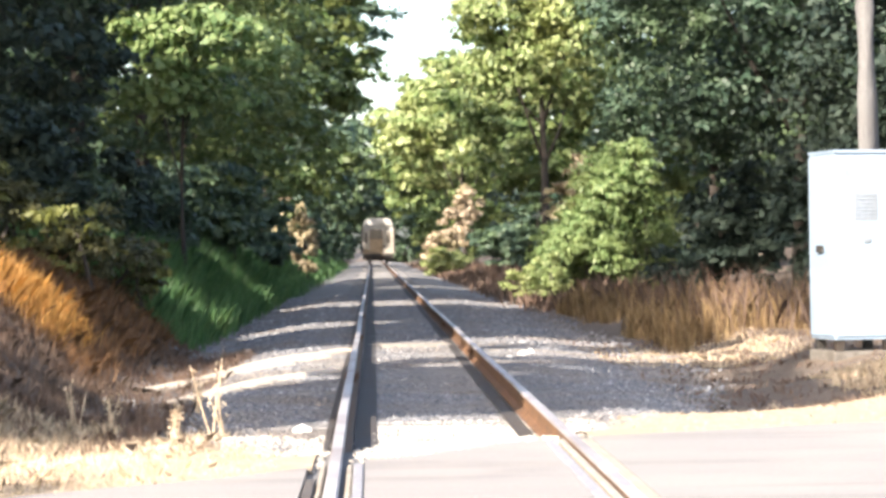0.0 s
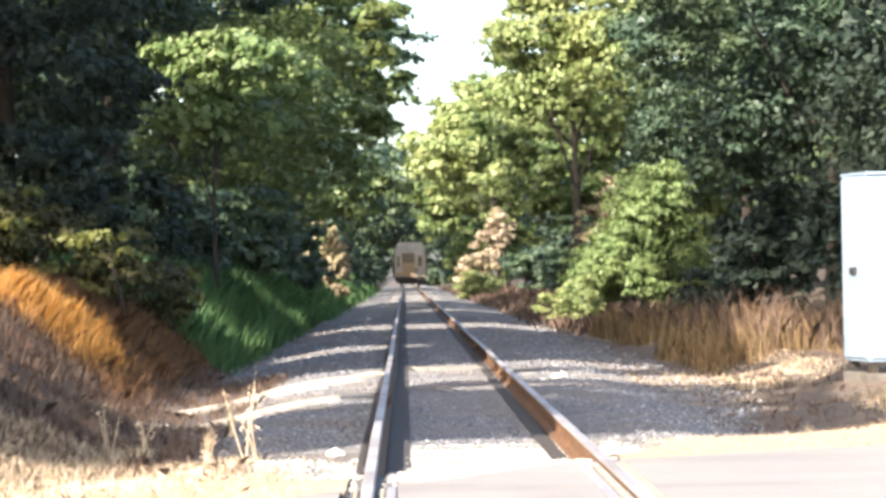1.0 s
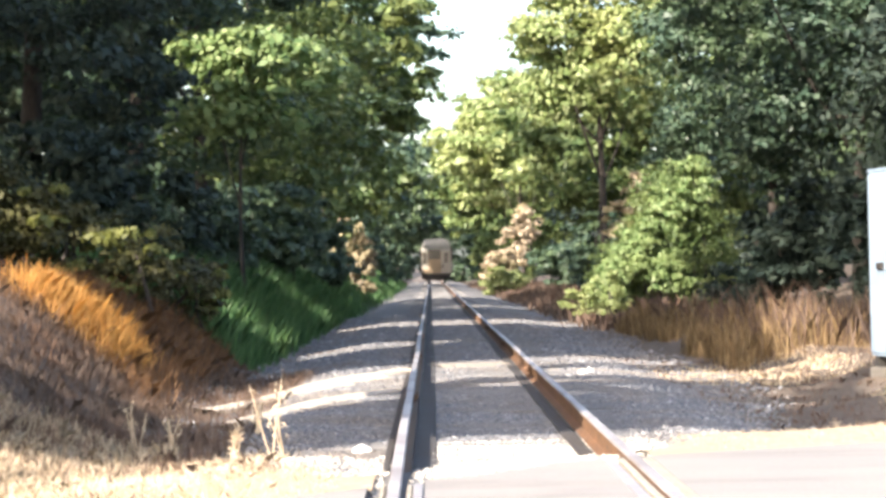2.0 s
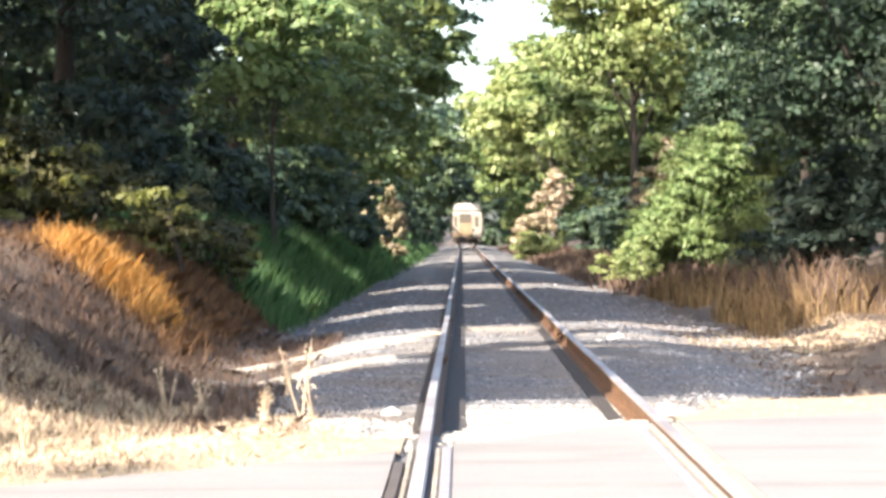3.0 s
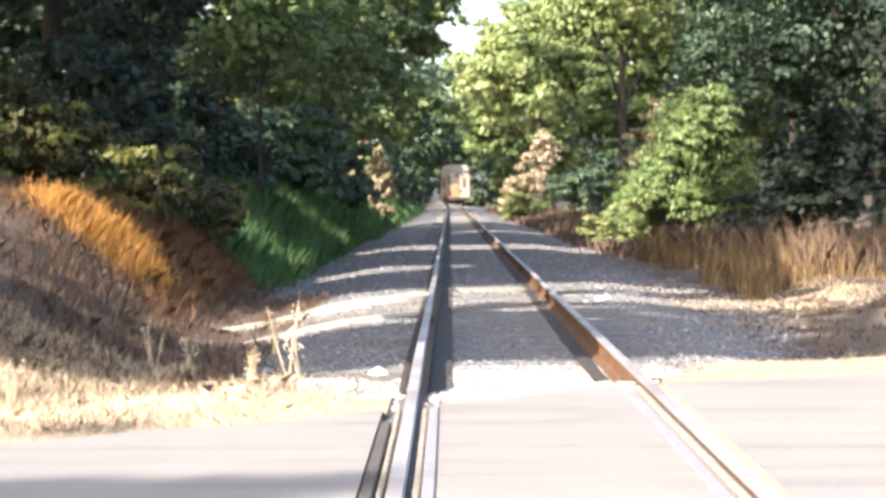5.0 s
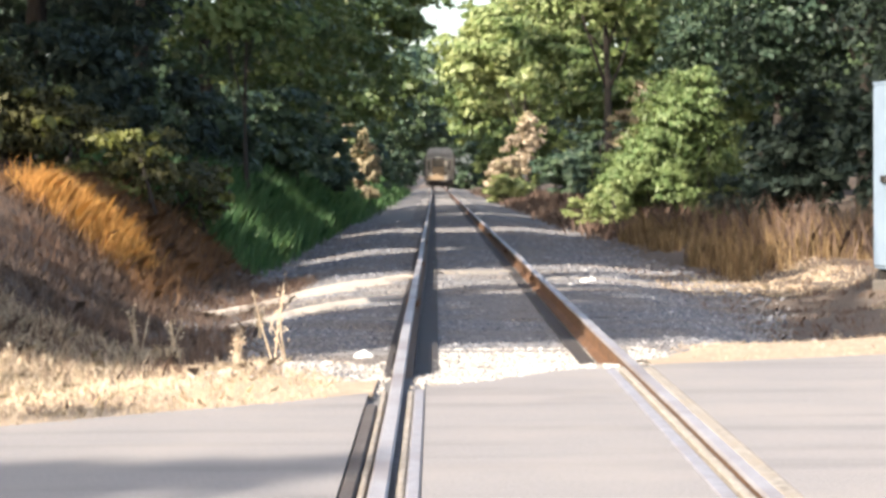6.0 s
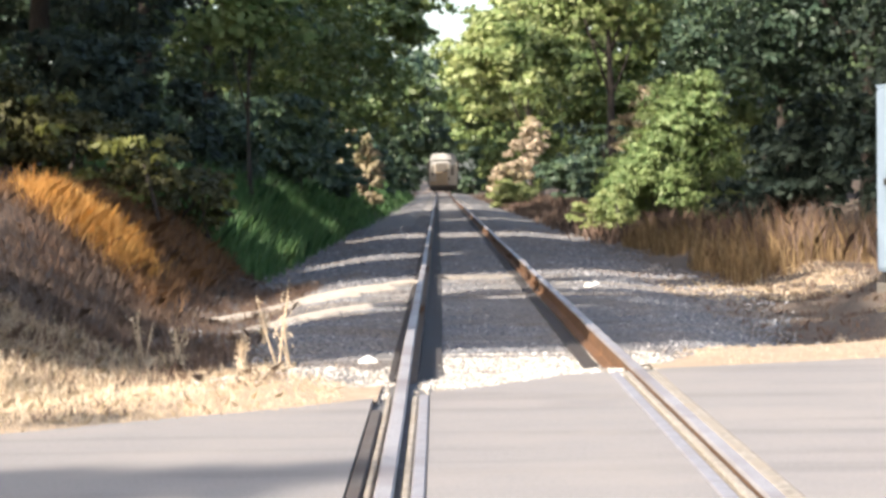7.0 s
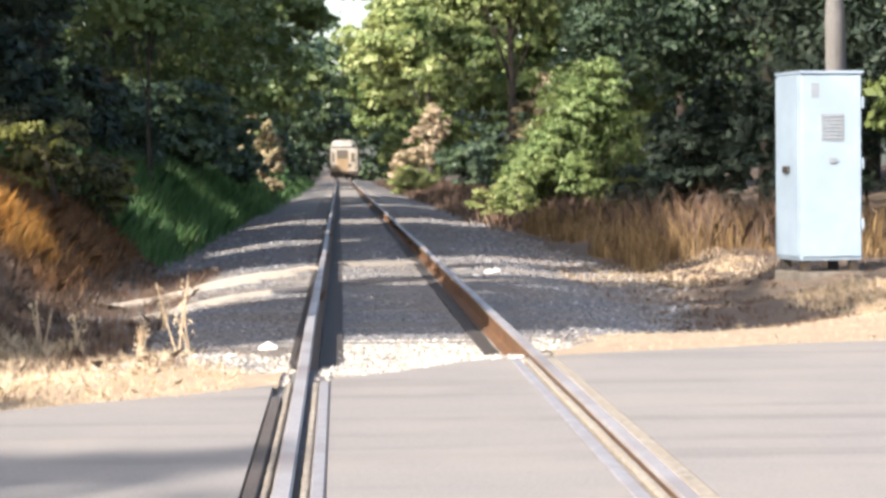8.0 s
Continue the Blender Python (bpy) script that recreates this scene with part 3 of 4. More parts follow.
def sunlit_gaps(p):
    """True for the leaves that stay: none where the canopy opens to the sun."""
    stay = np.ones(len(p), bool)
    sv = np.array(SUN)
    for a, b, r in SUNNY:
        a, b = np.array(a, float), np.array(b, float)
        for f in np.linspace(0, 1, max(2, int(np.linalg.norm(b - a) / (r * 0.8)) + 1)):
            q = p - (a + (b - a) * f)
            t = q @ sv
            d = np.linalg.norm(q - t[:, None] * sv, axis=1)
            stay &= ~((d < r) & (t > 1.8))
    return stay


def crown_points(lobes, n, rng, clump=0.5, hollow=0.55):
    """Leaf places on the shells of tufts over uneven lobes, with gaps between the tufts."""
    lobes = np.asarray(lobes, float)
    w = (lobes[:, 3] * lobes[:, 4] * lobes[:, 5]) ** 0.66
    m = max(8, n // 55)
    pick = rng.choice(len(lobes), m, p=w / w.sum())
    d = rng.normal(0, 1, (m, 3))
    d /= np.linalg.norm(d, axis=1)[:, None]
    r = hollow + (1.05 - hollow) * rng.uniform(0, 1, m) ** 0.6
    r *= 1 + 0.16 * np.sin(5 * d[:, 0] + pick) * np.sin(4 * d[:, 2] + 2 * pick)
    c = lobes[pick, :3] + d * lobes[pick, 3:] * r[:, None]
    k = rng.integers(0, m, n)
    e = rng.normal(0, 1, (n, 3))
    e /= np.linalg.norm(e, axis=1)[:, None]
    e[:, 2] = np.where(e[:, 2] < -0.3, -0.6 * e[:, 2], e[:, 2])
    rc = clump * rng.uniform(0.55, 1.6, m)[k][:, None] * rng.uniform(0.55, 1.1, n)[:, None]
    p = c[k] + e * rc * np.array([1, 1, 0.62])
    nrm = e * 0.75 + d[k] * 0.25 + np.array([0, 0, 0.35])
    return p, nrm


def auto_lobes(x, y, base, top, radius, rng, count=9):
    out = []
    for i in range(count):
        f = (i + 0.5) / count
        z = base + (top - base) * (0.12 + 0.8 * f)
        spread = radius * (0.62 * math.sin(math.pi * (0.18 + 0.72 * f)))
        a = i * 2.4 + rng.uniform(-.5, .5)
        q = radius * rng.uniform(0.38, 0.60)
        out.append((x + spread * math.cos(a), y + spread * math.sin(a), z, q, q, q * rng.uniform(0.65, 0.9)))
    return out


def tree(name, label, x, y, base, top, radius, n, leaf, mat, seed, trunk=0.22, lean=0.0, lobes=None, clump=0.5, category="tree", group="trees along the line"):
    rng = np.random.default_rng(seed)
    g = land_at(x, y)
    thing = empty(name, pose(x, y, g))
    tagged(thing, label, category, group)
    lobes = lobes or auto_lobes(x, y, base, top, radius, rng)
    h = (base + top) / 2 - g
    path, rad = [], []
    for i in range(8):
        f = i / 7
        path.append((lean * f * f * h * 0.3 + 0.12 * math.sin(3 * f + seed), 0.12 * math.sin(2.3 * f + 2 * seed), -0.15 + f * (h + 0.6)))
        rad.append(trunk * (1.25 - 0.95 * f) + (0.12 * trunk if i == 0 else 0))
    part("trunk", tube(bmesh.new(), path, rad, 10), BARK, thing, smooth=True)
    for i, lb in enumerate(lobes[:8]):
        k = 3 + i % 4
        a = Vector(path[k])
        b = Vector((lb[0] - x, lb[1] - y, lb[2] - g))
        mid = (a + b) / 2 + Vector((0, 0, -0.25))
        if x < 0 and not sunlit_gaps(np.array([a.lerp(b, 0.1 * q) + Vector((x, y, g)) for q in range(11)])).all():
            continue
        part("limb", tube(bmesh.new(), [a, mid, b], [rad[k] * 0.55, rad[k] * 0.36, rad[k] * 0.12], 6), BARK, thing, smooth=True)
    p, nrm = crown_points(lobes, n, rng, clump)
    if x < 0:
        ok = sunlit_gaps(p)
        p, nrm = p[ok], nrm[ok]
    v = leaves(p - np.array([x, y, g]), nrm, leaf, rng, 0.5, 0.6)
    link_mesh("crown", quick_mesh("crown", v, 4), mat, thing)
    return thing


def shrub(name, label, lobes, n, leaf, mat, seed, clump=0.3, droop=0.5, stems=5, slim=0.5, category="shrub", group="undergrowth along the line", stem_mat=None):
    rng = np.random.default_rng(seed)
    cx = sum(l[0] for l in lobes) / len(lobes)
    cy = sum(l[1] for l in lobes) / len(lobes)
    g = land_at(cx, cy)
    thing = empty(name, pose(cx, cy, g))
    tagged(thing, label, category, group)
    for i in range(stems):
        lb = lobes[i % len(lobes)]
        foot = Vector((lb[0] - cx + rng.uniform(-.4, .4), lb[1] - cy + rng.uniform(-.4, .4), 0))
        foot.z = land_at(foot.x + cx, foot.y + cy) - g - 0.05
        tipp = Vector((lb[0] - cx, lb[1] - cy, lb[2] - g + lb[5] * 0.5))
        part("stem", tube(bmesh.new(), [foot, (foot + tipp) / 2 + Vector((rng.uniform(-.15, .15), 0, 0)), tipp], [0.045, 0.032, 0.012], 6), stem_mat or BARK, thing, smooth=True)
    p, nrm = crown_points(lobes, n, rng, clump, 0.55)
    low = land(p[:, 0], p[:, 1])
    p[:, 2] = np.maximum(p[:, 2], low + 0.03 + 0.1 * rng.uniform(0, 1, n))
    v = leaves(p - np.array([cx, cy, g]), nrm, leaf, rng, droop, slim)
    link_mesh("foliage", quick_mesh("foliage", v, 4), mat, thing)
    return thing


def grass(name, label, n, sample, height, mat, seed, width=0.012, lean=0.35, tuft=8, spread=0.06, wind=(0.0, 0.0)):
    """Blades in tufts, each a bent pair of faces drawn as one tapering strip."""
    rng = np.random.default_rng(seed)
    m = n // tuft
    x, y = sample(rng, m)
    m = len(x)
    hs = height * rng.uniform(0.35, 1.4, m)
    x = np.repeat(x, tuft) + rng.normal(0, spread, m * tuft)
    y = np.repeat(y, tuft) + rng.normal(0, spread, m * tuft)
    k = m * tuft
    h = np.repeat(hs, tuft) * rng.uniform(0.5, 1.15, k)
    z = land(x, y) - 0.02
    a = rng.uniform(0, math.tau, k)
    out = rng.uniform(0.1, 1.0, k) * lean * h
    dx, dy = np.cos(a) * out + wind[0] * h, np.sin(a) * out + wind[1] * h
    wv = rng.uniform(0, math.tau, k)
    wx, wy = np.cos(wv) * width * 0.5, np.sin(wv) * width * 0.5
    foot = np.stack([x, y, z], 1)
    mid = np.stack([x + dx * 0.35, y + dy * 0.35, z + h * 0.6], 1)
    tip = np.stack([x + dx, y + dy, z + h * np.sqrt(np.clip(1 - (out / h) ** 2 * 0.5, 0.2, 1))], 1)
    side = np.stack([wx, wy, 0 * wx], 1)
    v = np.stack([foot - side, foot + side, mid + side * 0.8, tip, mid - side * 0.8], 1).reshape(-1, 3)
    return tagged(link_mesh(name, quick_mesh(name, v, 5), mat), label, "grass", kind="stuff")


def in_box(x0, x1, y0, y1, keep=None):
    def sample(rng, m):
        x, y = rng.uniform(x0, x1, m), rng.uniform(y0, y1, m)
        ok = road_side(x, y) > road_far(x, y) + 0.05
        if keep:
            ok &= keep(x, y, rng)
        return x[ok], y[ok]
    return sample


def along_road(u0, u1, v0, v1):
    def sample(rng, m):
        u, v = rng.uniform(u0, u1, m), v0 + (v1 - v0) * rng.uniform(0, 1, m) ** 1.3
        v = v + road_far(ROAD_N[1] * u, -ROAD_N[0] * u)
        x, y = ROAD_N[1] * u + ROAD_N[0] * v, -ROAD_N[0] * u + ROAD_N[1] * v
        ok = (x > 1.3) | (x < -1.15)
        return x[ok], y[ok]
    return sample


GREEN_TREE = "tall broad-leaved tree with dense deep green foliage"
SUNNY_TREE = "broad-leaved tree with sunlit yellow-green crown"

# trees on the left bank, overhanging the line; near ones have leaf colour darkened for shade
for x, y, base, top, r, n, leaf, seed in [
    # Trees before y 24 stand unseen; they and the back row add shade.
    (-16.9, -9.9, 10.6, 16.2, 2.7, 7500, 0.36, 20), (-8.6, 10.5, 4.0, 12.0, 4.2, 17000, 0.38, 21), (-12.5, 13.0, 5.0, 17.0, 5.2, 18000, 0.40, 22),
    (-11.3, 22.6, 3.2, 18.0, 5.2, 28000, 0.28, 34), (-9.0, 30.0, 2.6, 23.0, 5.0, 36000, 0.20, 23), (-8.8, 40.0, 2.4, 23.0, 5.0, 40000, 0.20, 24),
    (-14.5, 26.0, 4.0, 22.0, 5.2, 26000, 0.42, 36), (-14.5, 36.0, 4.0, 23.0, 5.4, 26000, 0.42, 37), (-15.0, 47.0, 4.0, 23.0, 5.6, 26000, 0.40, 38), (-14.5, 60.0, 4.0, 20.0, 5.6, 24000, 0.40, 39), (-14.5, 76.0, 3.0, 19.0, 5.8, 11000, 0.55, 18), (-14.0, 94.0, 3.0, 19.0, 6.0, 11000, 0.6, 19),
    (-8.4, 50.0, 2.4, 21.0, 5.2, 40000, 0.21, 25), (-7.8, 62.0, 2.2, 19.0, 5.4, 38000, 0.23, 26),
    (-7.4, 76.0, 2.2, 20.0, 5.8, 34000, 0.25, 27), (-7.2, 92.0, 2.2, 19.0, 6.0, 30000, 0.28, 28),
    (-5.7, 112.0, 3.0, 18.0, 5.5, 18000, 0.42, 29), (-6.2, 136.0, 3.5, 19.0, 6.1, 16000, 0.48, 30),
    (-8.0, 165.0, 2.5, 20.0, 7.0, 14000, 0.55, 31), (-8.6, 200.0, 2.5, 21.0, 7.5, 12000, 0.62, 32),
    (-8.8, 219.0, 2.5, 20.0, 5.6, 9000, 0.6, 17), (-8.6, 240.0, 2.5, 22.0, 7.5, 11000, 0.7, 33),
]:
    tree("tree", GREEN_TREE + " on the bank", x, y, base, top, r, n, leaf, LEAF_SHADED if y < 56 else LEAF_MID if 70 < y < 115 and x > -10 else LEAF_DARK, seed, 0.2 if y < 90 else 0.13, 0.1, clump=0.42 + 0.0022 * y)

tree("tree", "slender tree with a sunlit yellow-green crown on the bank", -4.3, 52.2, 4.0, 6.2, 1.8, 4200, 0.22, LEAF_VINE, 35, 0.05,
     lobes=[(-5.0, 52.0, 5.4, 0.75, 0.8, 0.5), (-4.0, 51.8, 5.6, 0.8, 0.8, 0.5), (-3.0, 52.0, 5.2, 0.7, 0.8, 0.5), (-3.8, 52.0, 4.5, 1.0, 0.8, 0.5), (-4.8, 52.3, 4.5, 0.8, 0.8, 0.5)])

# trees on the right
for x, y, base, top, r, n, leaf, mat, seed in [
    (11.5, 46.0, 1.5, 12.0, 4.2, 42000, 0.17, LEAF_SHADED, 41), (9.4, 58.0, 2.2, 13.0, 4.2, 46000, 0.18, LEAF_DARK, 42),
    (13.5, 66.0, 1.5, 13.0, 4.6, 34000, 0.21, LEAF_SHADED, 43), (9.8, 77.0, 2.4, 13.0, 3.6, 38000, 0.21, LEAF_DARK, 44),
    (16.0, 52.0, 1.0, 12.0, 4.5, 9000, 0.45, LEAF_SHADED, 56), (15.5, 88.0, 1.5, 15.0, 5.2, 10000, 0.5, LEAF_SHADED, 57), (15.0, 122.0, 1.5, 17.0, 6.0, 10000, 0.6, LEAF_DARK, 58),
    (6.0, 97.0, 6.0, 14.0, 3.0, 20000, 0.26, LEAF_BRIGHT, 45), (10.5, 108.0, 2.5, 15.0, 4.5, 13000, 0.4, LEAF_MID, 46),
    (8.2, 130.0, 2.5, 14.0, 4.5, 12000, 0.42, LEAF_MID, 59), (5.2, 157.0, 6.0, 11.4, 3.5, 10000, 0.48, LEAF_BRIGHT, 47), (9.4, 166.0, 3.0, 15.0, 4.6, 12000, 0.5, LEAF_MID, 48),
    (5.0, 188.0, 4.6, 15.0, 4.6, 11000, 0.55, LEAF_BRIGHT, 49), (6.5, 225.0, 3.5, 19.0, 6.0, 11000, 0.62, LEAF_MID, 50),
    (6.0, 290.0, 4.0, 18.0, 6.0, 10000, 0.75, LEAF_MID, 51), (-4.5, 300.0, 3.0, 15.5, 6.5, 10000, 0.75, LEAF_DARK, 52),
    (0.5, 335.0, 0.0, 14.0, 8.0, 11000, 0.8, LEAF_DARK, 53), (14.0, 320.0, 0.5, 18.0, 8.0, 8000, 0.9, LEAF_MID, 54),
    (-14.0, 330.0, 0.5, 20.0, 8.0, 8000, 0.9, LEAF_DARK, 55),
]:
    tree("tree", SUNNY_TREE if mat is LEAF_BRIGHT else GREEN_TREE, x, y, base, top, r, n, leaf, mat, seed, 0.16 if y < 100 else 0.11, clump=0.42 + 0.0022 * y)


def far_woods(name, side, seed):
    rng = np.random.default_rng(seed)
    lobes = []
    for k in range(90):
        y = 34 + 330 * (k / 90) ** 1.35
        lobes.append((side * rng.uniform(11 if side > 0 else 13, 21 + y * 0.05), y, rng.uniform(1.0, 12.0), 3.5 + y * .01, 4.0 + y * .015, 3.2))
    p, nrm = crown_points(lobes, 90000, rng, 1.0, 0.4)
    ok = sunlit_gaps(p)
    p, nrm = p[ok], nrm[ok]
    v = leaves(p, nrm, 0.44, rng, 0.5, 0.65)
    tagged(link_mesh(name, quick_mesh(name, v, 4), LEAF_SHADED), "woods thick behind the trees along the line, green darkened for shade", "woods", kind="stuff")


far_woods("woods", -1, 61)
far_woods("woods", 1, 62)


# ---- undergrowth and grass ----
shrub("shrub", "vine-draped bright green thicket beside the ballast",
      [(6.6, 71, 2.7, 0.9, 1.2, 1.4), (5.8, 70.5, 1.8, 0.9, 1.2, 1.2), (5.0, 70, 1.1, 0.9, 1.2, 1.0), (4.3, 69.5, 0.5, 0.6, 1.0, 0.6), (6.7, 70, 1.0, 1.3, 1.2, 1.2), (7.5, 71.5, 1.9, 0.8, 1.0, 1.2), (6.0, 71, 3.0, 0.6, 1.0, 0.8)],
      30000, 0.15, LEAF_MID, 71, 0.34, 1.8, slim=0.4)
# Brighter strands put the sunlight on the thicket's upper left into leaf colour.
shrub("shrub", "trailing strands on the thicket, leaf colour brightened as if sunlit",
      [(6.75, 70.4, 3.5, 0.5, 0.6, 0.7), (6.1, 69.8, 2.7, 0.55, 0.6, 0.7), (5.4, 69.3, 1.9, 0.55, 0.6, 0.6), (4.75, 68.9, 1.2, 0.5, 0.6, 0.55), (4.3, 68.5, 0.7, 0.45, 0.6, 0.5), (5.9, 69, 1.0, 0.6, 0.5, 0.5)],
      14000, 0.16, LEAF_VINE, 79, 0.22, 2.4, slim=0.35)
shrub("shrub", "yellow-green bush under the withered vines", [(3.3, 147, 0.5, 0.8, 1.0, 0.9), (4.4, 147, 0.4, 0.7, 1.0, 0.7)], 3000, 0.28, LEAF_BRIGHT, 76, 0.3, 1.0)
shrub("shrub", "low pale green bush at the foot of the thicket",
      [(4.1, 66, 0.45, 0.5, 0.6, 0.6), (3.6, 69, 0.2, 0.5, 0.6, 0.35)], 3500, 0.12, LEAF_BRIGHT, 72, 0.14)
shrub("shrub", "withered tan vines hanging over bushes by the line",
      [(3.5, 150, 0.9, 1.0, 1.2, 1.3), (4.5, 151, 2.2, 0.9, 1.2, 1.6), (5.3, 152, 3.8, 0.8, 1.0, 1.2)], 7000, 0.32, LEAF_DEAD, 73, 0.25, 1.5)
shrub("shrub", "tall withered brush beside a bare trunk", [(7.3, 94, 3.4, 0.7, 0.7, 1.1), (6.5, 94, 2.8, 0.6, 0.7, 0.9)], 2600, 0.24, LEAF_DEAD, 77, 0.24, 1.2)
shrub("shrub", "withered tan vines on the shaded bank",
      [(-4.3, 116, 2.5, 0.9, 1.0, 1.0), (-3.6, 115, 1.2, 0.5, 0.8, 1.0), (-3.7, 116, 2.0, 0.6, 0.9, 0.9)], 5500, 0.24, LEAF_DEAD, 74, 0.2, 1.5)
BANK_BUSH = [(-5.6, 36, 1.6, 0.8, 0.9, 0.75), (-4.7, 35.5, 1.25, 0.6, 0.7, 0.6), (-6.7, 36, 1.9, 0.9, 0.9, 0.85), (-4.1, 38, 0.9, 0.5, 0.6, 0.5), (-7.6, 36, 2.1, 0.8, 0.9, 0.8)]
# One bush drawn twice: dark leaves for shade, bright ones for sun spots.
shrub("shrub", "broad-leaved bush crowning the bank, leaf colour darkened for shade", BANK_BUSH, 15000, 0.11, OLIVE_SHADED, 75, 0.24, 1.0, slim=0.6)
shrub("shrub", "sparse hanging leaves on the bush, colour brightened as if sunlit",
      [(x + 0.1, y - 0.5, z + 0.05, rx * 0.95, ry, rz * 0.9) for x, y, z, rx, ry, rz in BANK_BUSH], 3600, 0.13, OLIVE_LIT, 78, 0.13, 1.8, slim=0.55)
for i, (x, y, z, r, n, leaf, mat) in enumerate([
    (-6.6, 46, 2.4, 1.6, 7000, 0.18, LEAF_SHADED), (-6.4, 58, 2.2, 1.8, 7000, 0.2, LEAF_DARK), (-5.8, 72, 2.0, 1.8, 7000, 0.22, LEAF_DARK),
    (-5.4, 88, 1.8, 1.8, 6000, 0.24, LEAF_DARK), (-6.4, 104, 2.0, 1.8, 6000, 0.28, LEAF_DARK), (-5.4, 140, 2.0, 2.0, 6000, 0.32, LEAF_DARK),
    (-5.6, 175, 2.2, 2.3, 5000, 0.38, LEAF_DARK), (-5.6, 215, 2.2, 2.6, 5000, 0.45, LEAF_DARK), (-5.4, 260, 2.2, 3.0, 5000, 0.5, LEAF_DARK),
    (8.8, 50, 1.4, 1.6, 7000, 0.18, LEAF_SHADED), (10.0, 40, 1.6, 1.6, 6000, 0.18, LEAF_MID), (8.0, 62, 1.4, 1.6, 7000, 0.2, LEAF_SHADED),
    (8.4, 93, 1.4, 1.6, 7000, 0.2, LEAF_SHADED), (8.0, 118, 1.8, 2.2, 6000, 0.28, LEAF_DARK), (6.9, 140, 1.6, 1.6, 6000, 0.3, LEAF_DARK),
    (5.6, 180, 3.2, 2.6, 7000, 0.36, LEAF_MID), (5.6, 215, 2.2, 2.6, 5000, 0.45, LEAF_MID), (5.6, 260, 2.2, 3.0, 5000, 0.5, LEAF_DARK),
]):
    rr = random.Random(90 + i)
    lobes = [(x + rr.uniform(-.6, .6) * r, y + rr.uniform(-1, 1) * r, z + rr.uniform(-.5, .5) * r, r * rr.uniform(.5, .8), r, r * rr.uniform(.5, .8)) for _ in range(5)]
    shrub("shrub", "dense green bush filling the edge of the woods", lobes, n, leaf * 1.25, mat, 80 + i, 0.34)

grass("verge_grass", "bleached dry grass on the sunny road verge", 70000, along_road(2, 9.8, 0.0, 1.8), 0.085, STRAW, 101, 0.006, 1.3)
grass("verge_grass", "bleached dry grass on the sunny road verge", 90000, along_road(11.0, 18.5, 0.0, 3.2), 0.07, STRAW, 102, 0.006, 1.3)


def clumps(x, y, r):
    wave = np.sin(2.6 * x + 1.1 * y) + np.sin(3.7 * y - 2.9 * x + 1)
    return wave + r.normal(0, 0.3, len(x)) > 0.7


grass("brown_tufts", "brown withered tufts in the road verge", 15000, in_box(-5.0, -1.5, 11.5, 17.0, clumps), 0.12, DARK_WEED, 117, 0.007, 1.2)


def patches(x, y, r):
    wave = np.sin(1.3 * x + 0.7 * y) + np.sin(0.9 * y - 1.9 * x + 1) + np.sin(0.45 * y + 2)
    edge = 3.8 + 4.4 * np.clip((60 - y) / 24, 0.2, 1)
    return (x < edge) & (wave + r.normal(0, 0.5, len(x)) > -0.3)


grass("tall_dry_grass", "tall brown dry grass in front of the thicket", 26000, in_box(3.8, 8.4, 33, 60, patches), 0.52, TAWNY, 103, 0.016, 0.5)
grass("dark_brush", "dark brown brush among the dry grass", 9000, in_box(4.4, 8.6, 36, 62, patches), 0.75, DARK_WEED, 116, 0.02, 0.7, 10, 0.16)
grass("trackside_straw", "thin pale straw over the trampled track edge", 4500, in_box(2.5, 5.0, 31.5, 37.5), 0.08, STRAW, 114, 0.014, 1.1)
# Pale blades here lighten the sun band's left end by their colour.
grass("trackside_straw", "thin pale straw brightening the sun band on the shoulder", 9000, in_box(-3.3, -1.6, 27, 33.5), 0.05, STRAW, 115, 0.013, 1.3)
grass("line_weeds", "rank weeds along the far side of the line", 16000, in_box(3.4, 7.0, 60, 250), 0.42, DARK_WEED, 111, 0.05, 0.6, 8, 0.3)
grass("line_weeds", "rank green weeds along the far bank", 16000, in_box(-6.0, -3.3, 84, 250), 0.5, GREEN_GRASS, 112, 0.05, 0.6, 8, 0.3)
grass("bank_straw", "pale dry weeds at the sunny start of the bank", 32000, in_box(-6.0, -2.7, 15.5, 21.5), 0.15, STRAW, 113, 0.005, 1.1)
grass("cabinet_grass", "sunlit straw around the signal cabinet", 16000, in_box(4.2, 8.0, 22.5, 27.6), 0.10, STRAW, 104, 0.013, 0.7)
# The bright copy fills the sun patch; the dark copy lies around it.
grass("bank_grass", "russet dry grass hanging down the bank, colour brightened for sun", 20000, in_box(-5.4, -3.9, 27.2, 30.6, lambda x, y, r: ((x + 4.5) / 0.62) ** 2 + ((y - 28.7) / 1.5) ** 2 < 1 + r.normal(0, 0.15, len(x))), 0.30, RUSSET_LIT, 105, 0.008, 0.8, 8, 0.10, wind=(0.08, -0.05))
grass("shaded_bank_grass", "russet dry grass on the bank, colour darkened for shade", 14000, in_box(-5.4, -3.5, 26.5, 38), 0.24, RUSSET_SHADED, 118, 0.010, 1.1, 8, 0.10, wind=(0.08, -0.05))
grass("bank_weeds", "brown weeds over the shaded bank", 44000, in_box(-6.4, -3.3, 19, 40), 0.15, DARK_WEED, 110, 0.006, 1.1, 8, 0.11, wind=(0.08, -0.05))
grass("green_grass", "lush green grass on the bank slope", 36000, in_box(-6.5, -3.2, 38, 85), 0.45, GREEN_GRASS, 106, 0.024, 0.5, wind=(0.2, 0))
grass("shade_weeds", "dusky brown weeds at the foot of the bank", 30000, in_box(-4.6, -2.2, 15.5, 36), 0.14, DARK_WEED, 107, 0.007, 0.8)
